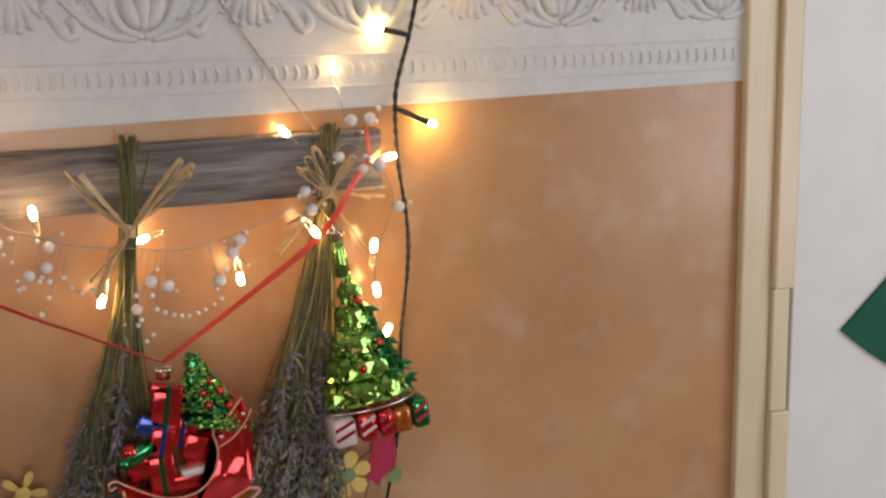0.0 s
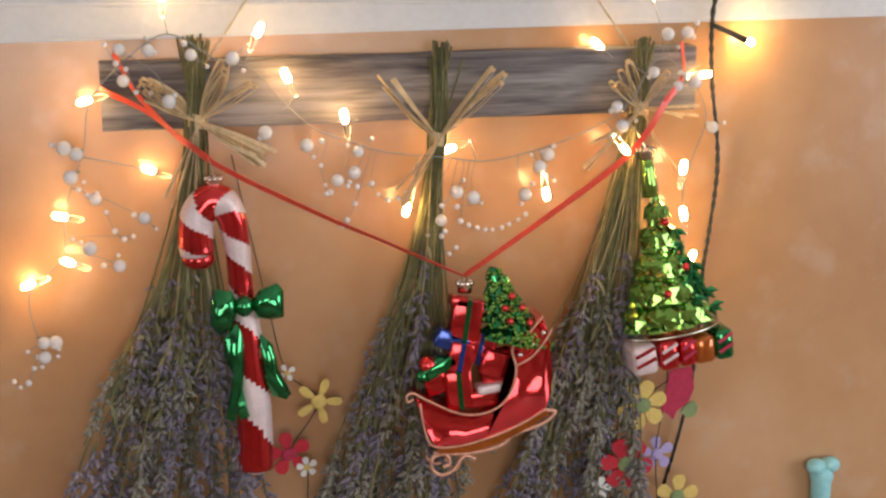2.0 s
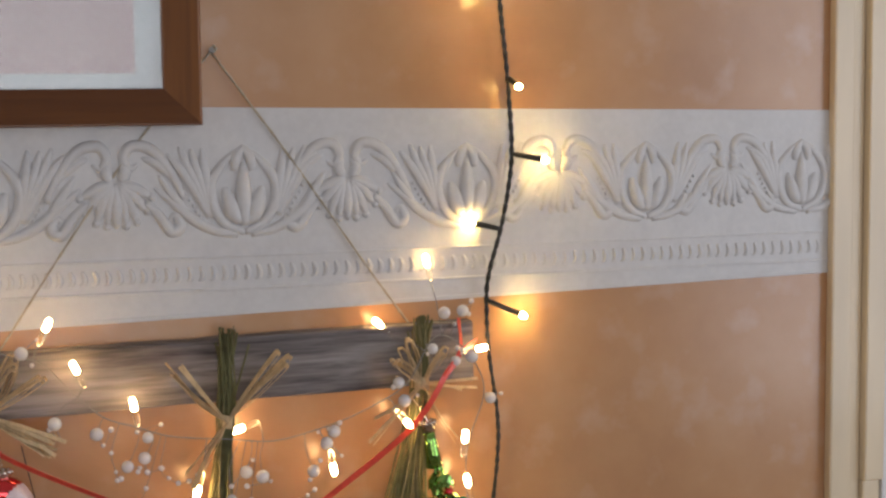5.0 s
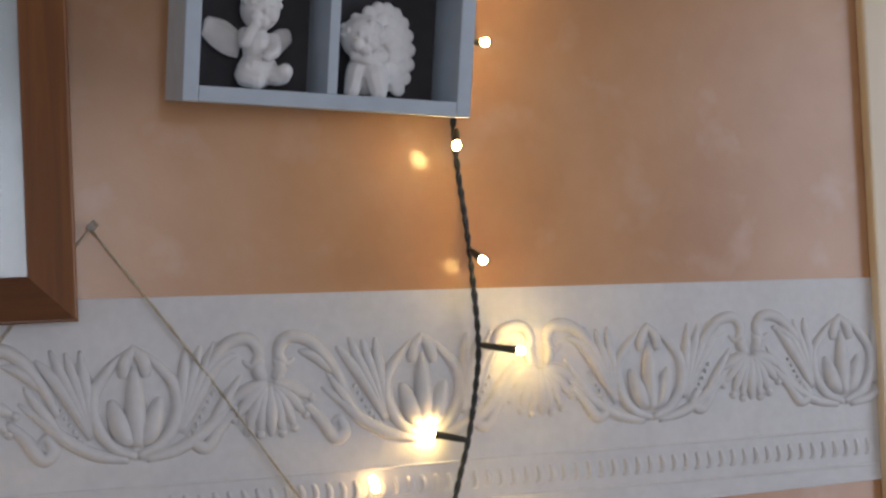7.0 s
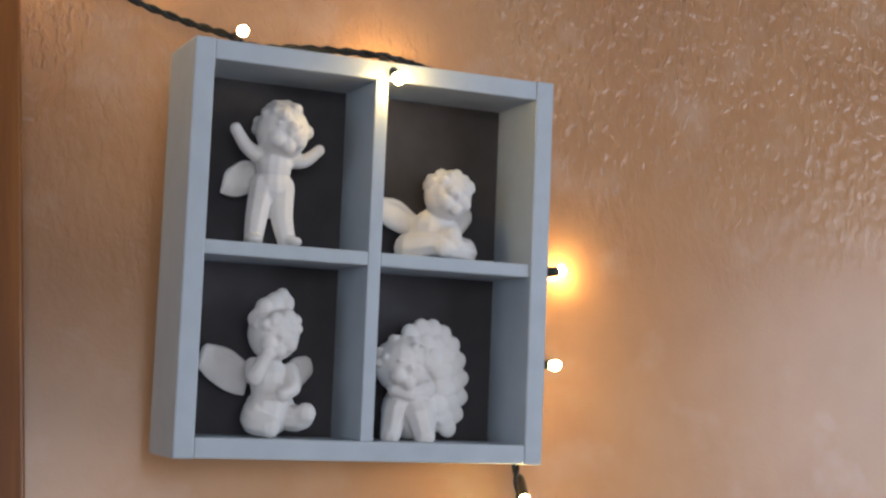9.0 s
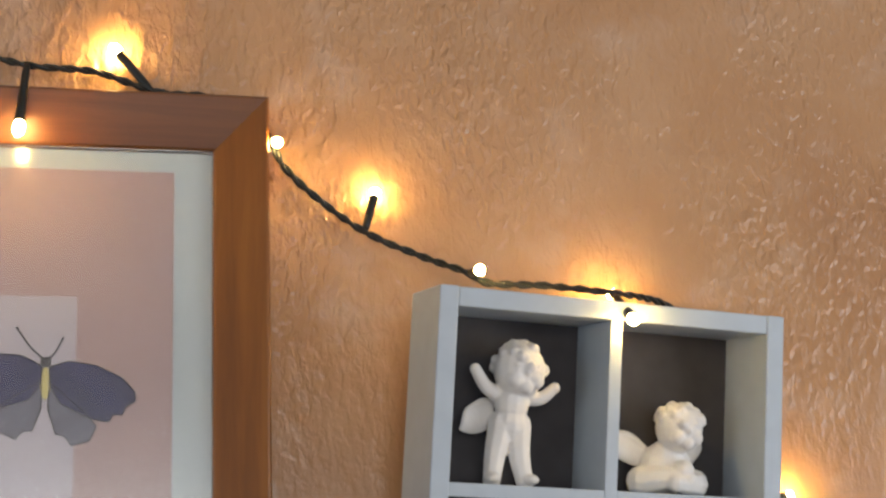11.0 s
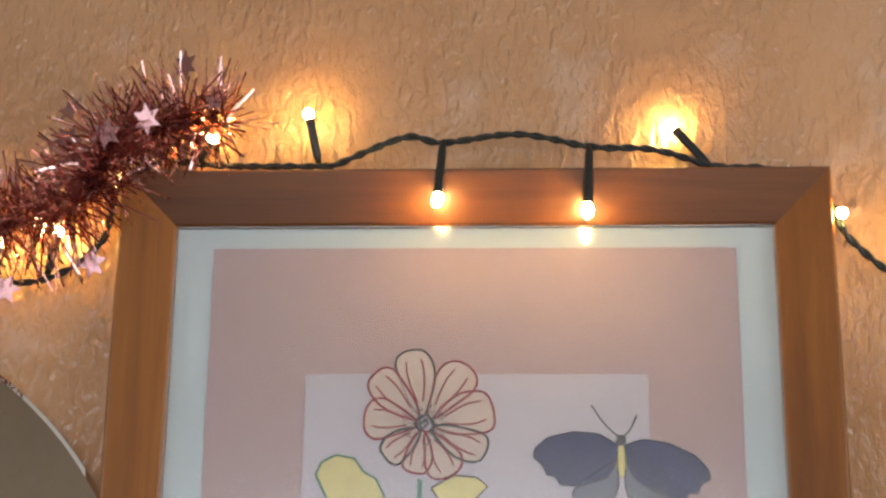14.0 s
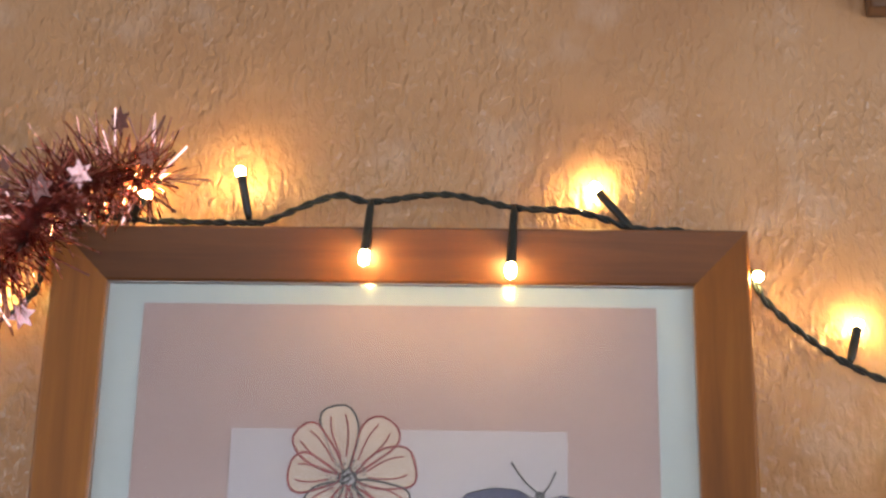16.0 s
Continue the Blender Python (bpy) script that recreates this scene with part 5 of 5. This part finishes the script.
# glass fir tree
fir = thing("tree_ornament", pose(0.313, -0.046, 1.690, 0, -8, 0), "faceted lime green glass fir tree ornament with toys", "ornament")
rng = random.Random(14)
bm, tips = bmesh.new(), bmesh.new()
prof = [(0.004, 0.002)]
for k in range(5):
    z, r = -0.022 * k - 0.004, 0.0085 + 0.0076 * k
    prof += [(z, r * 0.50), (z - 0.011, r * 0.80), (z - 0.0205, r), (z - 0.0225, r * 0.90)]
rings = []
for z, r in prof:
    rings.append([bm.verts.new((r * math.cos(a) * (1 + 0.10 * math.cos(8 * a + z * 300)), 0.62 * r * math.sin(a) * (1 + 0.10 * math.cos(8 * a + z * 300)), z)) for a in (2 * math.pi * j / 32 for j in range(32))])
for a, b in zip(rings, rings[1:]):
    for j in range(32):
        bm.faces.new((a[j], a[(j + 1) % 32], b[(j + 1) % 32], b[j]))
bm.faces.new(rings[0]), bm.faces.new(rings[-1][::-1])
part("tree_body", bm, LIME_GLASS, fir)
for k in range(5):
    z, r = -0.022 * k - 0.014, 0.0085 + 0.0076 * k
    n = 7 + 2 * k
    for j in range(n):
        a = math.pi + math.pi * (j + 0.5) / n + rng.uniform(-0.08, 0.08)
        m = Matrix.Translation((r * 0.90 * math.cos(a), 0.60 * r * math.sin(a), z + rng.uniform(-0.003, 0.003))) @ Matrix.Rotation(a + math.pi / 2, 4, "Z") @ Matrix.Rotation(radians(rng.uniform(-38, -10)), 4, "X") @ Matrix.Rotation(radians(rng.uniform(-25, 25)), 4, "Y")
        w, h = 0.0062 + 0.0007 * k, 0.0085
        v = [tips.verts.new(m @ Vector(p)) for p in ((-w * 0.55, 0, h), (w * 0.55, 0, h), (w, -0.001, 0), (0, -0.0006, -h), (-w, -0.001, 0), (0, -0.0042, 0.001))]
        for i in range(5):
            tips.faces.new((v[i], v[(i + 1) % 5], v[5]))
        tips.faces.new(v[4::-1])
part("leaf_facet", tips, LIME_GLASS, fir, "overlapping faceted leaves")["kind"] = "stuff"
tips = bmesh.new()
for k in range(16):
    z = rng.uniform(-0.105, -0.030)
    r = 0.008 - 0.30 * z
    m = Matrix.Translation((r * rng.uniform(0.45, 0.98), -0.55 * r * rng.uniform(0.2, 0.8) - 0.006, z)) @ Matrix.Rotation(radians(rng.uniform(-60, 60)), 4, "Y")
    for s in (-1, 0, 1):
        q = m @ Matrix.Rotation(radians(38 * s), 4, "Y")
        v = [tips.verts.new(q @ Vector(p)) for p in ((0, -0.002, 0.002), (0.0030, 0, -0.005), (0, -0.002, -0.012), (-0.0030, 0, -0.005))]
        tips.faces.new(v)
part("green_sprig", tips, GREEN_GLASS, fir, "deep green leaf sprigs")["kind"] = "stuff"
bm = bmesh.new()
for k in range(46):
    z = rng.uniform(-0.112, 0.0)
    r = 0.006 - 0.30 * z
    ball(bm, (-r * rng.uniform(0.0, 0.75), -0.60 * r - 0.001, z), rng.uniform(0.0009, 0.0019), u=6, v=4)
part("gilt_bead", bm, simple("gold_beads", (0.75, 0.60, 0.16), 0.15, 1.0, 0.2, 200, 0), fir, "tiny gold beads")["kind"] = "stuff"
for k in range(3):
    bm = bmesh.new()
    ball(bm, ((0.004, 0.014, -0.004)[k], -0.62 * (0.012, 0.03, 0.034)[k] - 0.002, (-0.022, -0.060, -0.080)[k]), 0.0036, u=10, v=7)
    part("tree_bauble", bm, RED_GLASS, fir, smooth=True)
for x, w, h, mat in ((-0.030, 0.022, 0.026, WHITE_GLASS), (-0.0085, 0.017, 0.027, RED_GLASS), (0.0085, 0.014, 0.026, RED_GLASS), (0.0235, 0.018, 0.024, AMBER_GLASS), (0.041, 0.016, 0.027, GREEN_GLASS)):
    bm = solid_box(x - w / 2, x + w / 2, -0.026, 0.010, -0.1465, -0.1465 + h, bevel=0.0045)
    toy = part("toy", bm, mat, fir, smooth=True)
    if mat is not AMBER_GLASS:
        bm = bmesh.new()
        for s in range(2):
            strip(bm, [Vector((x - w * 0.4, -0.0268, -0.138 + 0.009 * s)), Vector((x + w * 0.4, -0.0268, -0.132 + 0.009 * s))], 0.0028, 0.0008, Vector((0, 0, 1)))
        part("toy_stripe", bm, RED_GLASS if mat is WHITE_GLASS else (WHITE_GLASS if x < 0 else CRIMSON_FELT), toy)
bm = bmesh.new()
tube(bm, [Vector((0.044 * math.cos(a), 0.026 * math.sin(a) - 0.002, -0.1165)) for a in (2 * math.pi * j / 40 for j in range(41))], 0.0011, 6)
part("tinsel_line", bm, SILVER, fir, smooth=True)
cap(fir, (-0.0035, 0, 0.036))
bm = bmesh.new()
tube(bm, [Vector((-0.0032, 0, z)) for z in (0.034, 0.022, 0.012, 0.0)], lambda u: 0.0045 + 0.003 * u, 14)
part("glass_neck", bm, LIME_GLASS, fir, smooth=True)
hang_loop(fir, bmesh.new(), (-0.0035, 0, 0.040), (-0.012, 0.006, 0.062))

# ---- felt flowers on a thread ----
felt = thing("felt_flower_garland", Matrix.Identity(4), "thread of yellow, red and lilac felt flowers under the ornaments", "garland")


def felt_flower(x, z, r, n, mat, centre, y=-0.030, turn=0.0, pointed=False, wide=0.36):
    bm = bmesh.new()
    for k in range(n):
        a = turn + 2 * math.pi * k / n
        o = []
        for j in range(10):
            u = 2 * math.pi * j / 10
            rr = r * (0.60 - 0.42 * math.cos(u)) * (1.0 if not pointed else 1.05)
            w = r * wide * math.sin(u) * (0.8 - (0.35 if not pointed else -0.25) * math.cos(u))
            o.append((x + rr * math.cos(a) - w * math.sin(a), z + rr * math.sin(a) + w * math.cos(a)))
        slab(bm, o, y - 0.0008 - 0.0004 * (k % 3), y + 0.0006 - 0.0004 * (k % 3))
    fl = part("flower", bm, mat, felt)
    bm = bmesh.new()
    ball(bm, (x, y - 0.0022, z), r * 0.34, (1, 0.18, 0.9), u=14, v=8)
    part("flower_centre", bm, centre, fl, smooth=True)


felt_flower(0.312, 1.503, 0.0225, 6, YELLOW_FELT, MOSS_FELT, -0.036, 0.3)
felt_flower(0.300, 1.449, 0.0240, 6, RED_FELT, MOSS_FELT, -0.034, 0.9)
felt_flower(0.331, 1.453, 0.0160, 5, LILAC_FELT, LILAC_FELT, -0.024, 0.4)
felt_flower(0.350, 1.413, 0.0200, 5, YELLOW_FELT, MOSS_FELT, -0.028, 0.2)
felt_flower(0.276, 1.428, 0.0110, 5, WHITE_FELT, WHITE_FELT, -0.034, 0.1)
felt_flower(0.032, 1.519, 0.0200, 5, YELLOW_FELT, YELLOW_FELT, -0.020, 1.2, wide=0.22)
felt_flower(0.006, 1.474, 0.0190, 5, RED_FELT, CRIMSON_FELT, -0.020, 0.5)
felt_flower(0.021, 1.462, 0.0090, 5, WHITE_FELT, YELLOW_FELT, -0.022, 0.5)
felt_flower(0.006, 1.545, 0.0075, 4, WHITE_FELT, YELLOW_FELT, -0.018, 0.5)
bm = bmesh.new()
slab(bm, [(0.340, 1.530), (0.360, 1.532), (0.3625, 1.512), (0.358, 1.500), (0.347, 1.492), (0.344, 1.484), (0.340, 1.489), (0.333, 1.494), (0.3355, 1.508)], -0.028, -0.0265)
part("tulip_petal", bm, CRIMSON_FELT, felt)
bm = bmesh.new()
slab(bm, [(0.352, 1.490), (0.357, 1.497), (0.364, 1.500), (0.368, 1.494), (0.366, 1.486), (0.358, 1.484)], -0.025, -0.0238)
part("leaf", bm, MOSS_FELT, felt)
bm = bmesh.new()
tube(bm, smooth_path([(0.318, -0.016, 1.72), (0.330, -0.022, 1.60), (0.338, -0.026, 1.52), (0.330, -0.026, 1.46), (0.334, -0.026, 1.40), (0.345, -0.022, 1.33)], 8), 0.0005, 5)
part("thread", bm, PRINT_BLACK, felt)
bm = bmesh.new()
tube(bm, smooth_path([(0.338, -0.026, 1.52), (0.312, -0.034, 1.503), (0.300, -0.032, 1.449), (0.276, -0.033, 1.428)], 6), 0.0005, 5)
part("thread", bm, PRINT_BLACK, felt)
bm = bmesh.new()
tube(bm, smooth_path([(-0.035, -0.018, 1.73), (-0.008, -0.016, 1.60), (0.006, -0.017, 1.545), (0.032, -0.019, 1.519), (0.006, -0.019, 1.474), (0.021, -0.021, 1.462), (0.020, -0.018, 1.40)], 8), 0.0005, 5)
part("thread", bm, PRINT_BLACK, felt)

# ---- pale teal hook ----
hook = thing("wall_hook", Matrix.Translation((0.4975, 0, 1.40)), "pale teal painted wooden peg on the wall", "hook")
bm = bmesh.new()
tube(bm, [Vector((0, -0.010, z)) for z in (-0.16, -0.10, -0.04, 0.006, 0.014, 0.022)], lambda u: (0.0100, 0.0095, 0.0090, 0.0092, 0.0110, 0.0095)[round(u * 5)], 14)
part("stem", bm, TEAL, hook, smooth=True)
bm = bmesh.new()
ball(bm, (-0.0070, -0.012, 0.0240), 0.0092, (1, 0.9, 0.8), u=14, v=10), ball(bm, (0.0070, -0.012, 0.0250), 0.0092, (1, 0.9, 0.8), u=14, v=10)
part("knob", bm, TEAL, hook, smooth=True)

# ---- tinsel over the picture's corner ----
tinsel = thing("tinsel_garland", Matrix.Identity(4), "rose gold foil tinsel with stars over the frame corner", "tinsel")
CORE = [(-0.50, -0.020, 2.440), (-0.430, -0.022, 2.422), (-0.392, -0.024, 2.420), (-0.363, -0.026, 2.424), (-0.330, -0.028, 2.428), (-0.302, -0.032, 2.437), (-0.291, -0.034, 2.455), (-0.285, -0.032, 2.474), (-0.268, -0.026, 2.486), (-0.245, -0.022, 2.491), (-0.222, -0.020, 2.487)]
core = smooth_path(CORE, 10)
bm = bmesh.new()
tube(bm, core, 0.0008, 5)
part("core_wire", bm, CABLE, tinsel)
rng = random.Random(17)
bm = bmesh.new()
for k in range(2500):
    f = rng.random() * (len(core) - 2)
    i = int(f)
    p = core[i].lerp(core[i + 1], f - i)
    d = (core[i + 1] - core[i]).normalized()
    a = Vector((rng.gauss(0, 1), rng.gauss(-0.15, 0.8), rng.gauss(0, 1))).normalized()
    a = (a - d * a.dot(d) * 0.55).normalized()
    L = rng.uniform(0.014, 0.044)
    if a.y > 0:
        L = min(L, (abs(p.y) - 0.002) / max(a.y, 1e-6))
    q = [p, p + a * L * 0.5 + d * rng.uniform(-0.002, 0.002), p + a * L + Vector((0, 0, -0.0015))]
    if q[2].y > -0.027 and q[2].x > PL and q[2].z < PT + 0.001:
        continue
    s = a.cross(Vector((rng.gauss(0, 1), rng.gauss(0, 1), rng.gauss(0, 1)))).normalized() * rng.uniform(0.00035, 0.0007)
    t = a.cross(s).normalized() * 0.00008
    v = [[bm.verts.new(c + e) for e in (s + t, -s + t, -s - t, s - t)] for c in q]
    for x, y in zip(v, v[1:]):
        for j in range(4):
            bm.faces.new((x[j], x[(j + 1) % 4], y[(j + 1) % 4], y[j]))
part("foil_fringe", bm, TINSEL, tinsel, "fine rose gold foil strands")["kind"] = "stuff"


def star_mesh():
    bm = bmesh.new()
    o = [((0.0095 if k % 2 == 0 else 0.0047) * math.cos(math.pi * k / 6 + 0.2), (0.0095 if k % 2 == 0 else 0.0047) * math.sin(math.pi * k / 6 + 0.2)) for k in range(12)]
    slab(bm, o, -0.00015, 0.00015)
    d = bpy.data.meshes.new("foil_star")
    bmesh.ops.recalc_face_normals(bm, faces=bm.faces)
    bm.to_mesh(d), bm.free()
    d.materials.append(TINSEL_STAR)
    return d


STAR = star_mesh()
for x, z, y in ((-0.3125, 2.495, -0.030), (-0.311, 2.474, -0.034), (-0.226, 2.497, -0.040), (-0.352, 2.447, -0.044), (-0.293, 2.403, -0.030), (-0.341, 2.388, -0.030), (-0.350, 2.402, -0.040), (-0.262, 2.480, -0.052), (-0.283, 2.470, -0.056), (-0.372, 2.430, -0.046), (-0.246, 2.520, -0.034)):
    share("foil_star", STAR, tinsel, Matrix.Translation((x, y, z)) @ Euler((rng.uniform(-0.5, 0.5), rng.uniform(-1, 1), rng.uniform(-0.5, 0.5))).to_matrix().to_4x4())

# ---- round mirror, part behind the picture ----
MC, MR = Vector((-0.480, 0, 2.160)), 0.227
mir = thing("round_mirror", Matrix.Translation(MC), "large round wall mirror partly behind the picture", "mirror")
bm = bmesh.new()
rings = [[bm.verts.new((r * math.cos(a), y, r * math.sin(a))) for a in (2 * math.pi * j / 160 for j in range(160))] for r, y in ((MR - 0.0025, -0.0052), (MR - 0.0004, -0.0040), (MR, -0.0030), (MR, -0.0008))]
for a, b in zip(rings, rings[1:]):
    for j in range(160):
        bm.faces.new((a[j], a[(j + 1) % 160], b[(j + 1) % 160], b[j]))
bm.faces.new(rings[0]), bm.faces.new(rings[-1][::-1])
part("mirror_glass", bm, MIRROR, mir)

# ---- lower corner of a small dark frame high on the wall ----
small = thing("small_frame", Matrix.Translation((0.202, 0, 2.607)), "small dark brown wooden picture frame", "picture")
DARK = wood("dark_brown_wood", (0.05, 0.02, 0.01), (0.10, 0.045, 0.02), (0.15, 0.07, 0.03), "x", 1.0, 0.4, 0.2)
for a in ((0, 0.16, -0.016, 0, 0, 0.016), (0, 0.16, -0.016, 0, 0.194, 0.21), (0, 0.016, -0.0155, 0, 0.0162, 0.1938), (0.144, 0.16, -0.0155, 0, 0.0162, 0.1938)):
    part("frame_rail", solid_box(*a, bevel=0.002), DARK, small)
part("backing", solid_box(0.0162, 0.1438, -0.006, 0, 0.0162, 0.1938), MOUNT_WHITE, small)
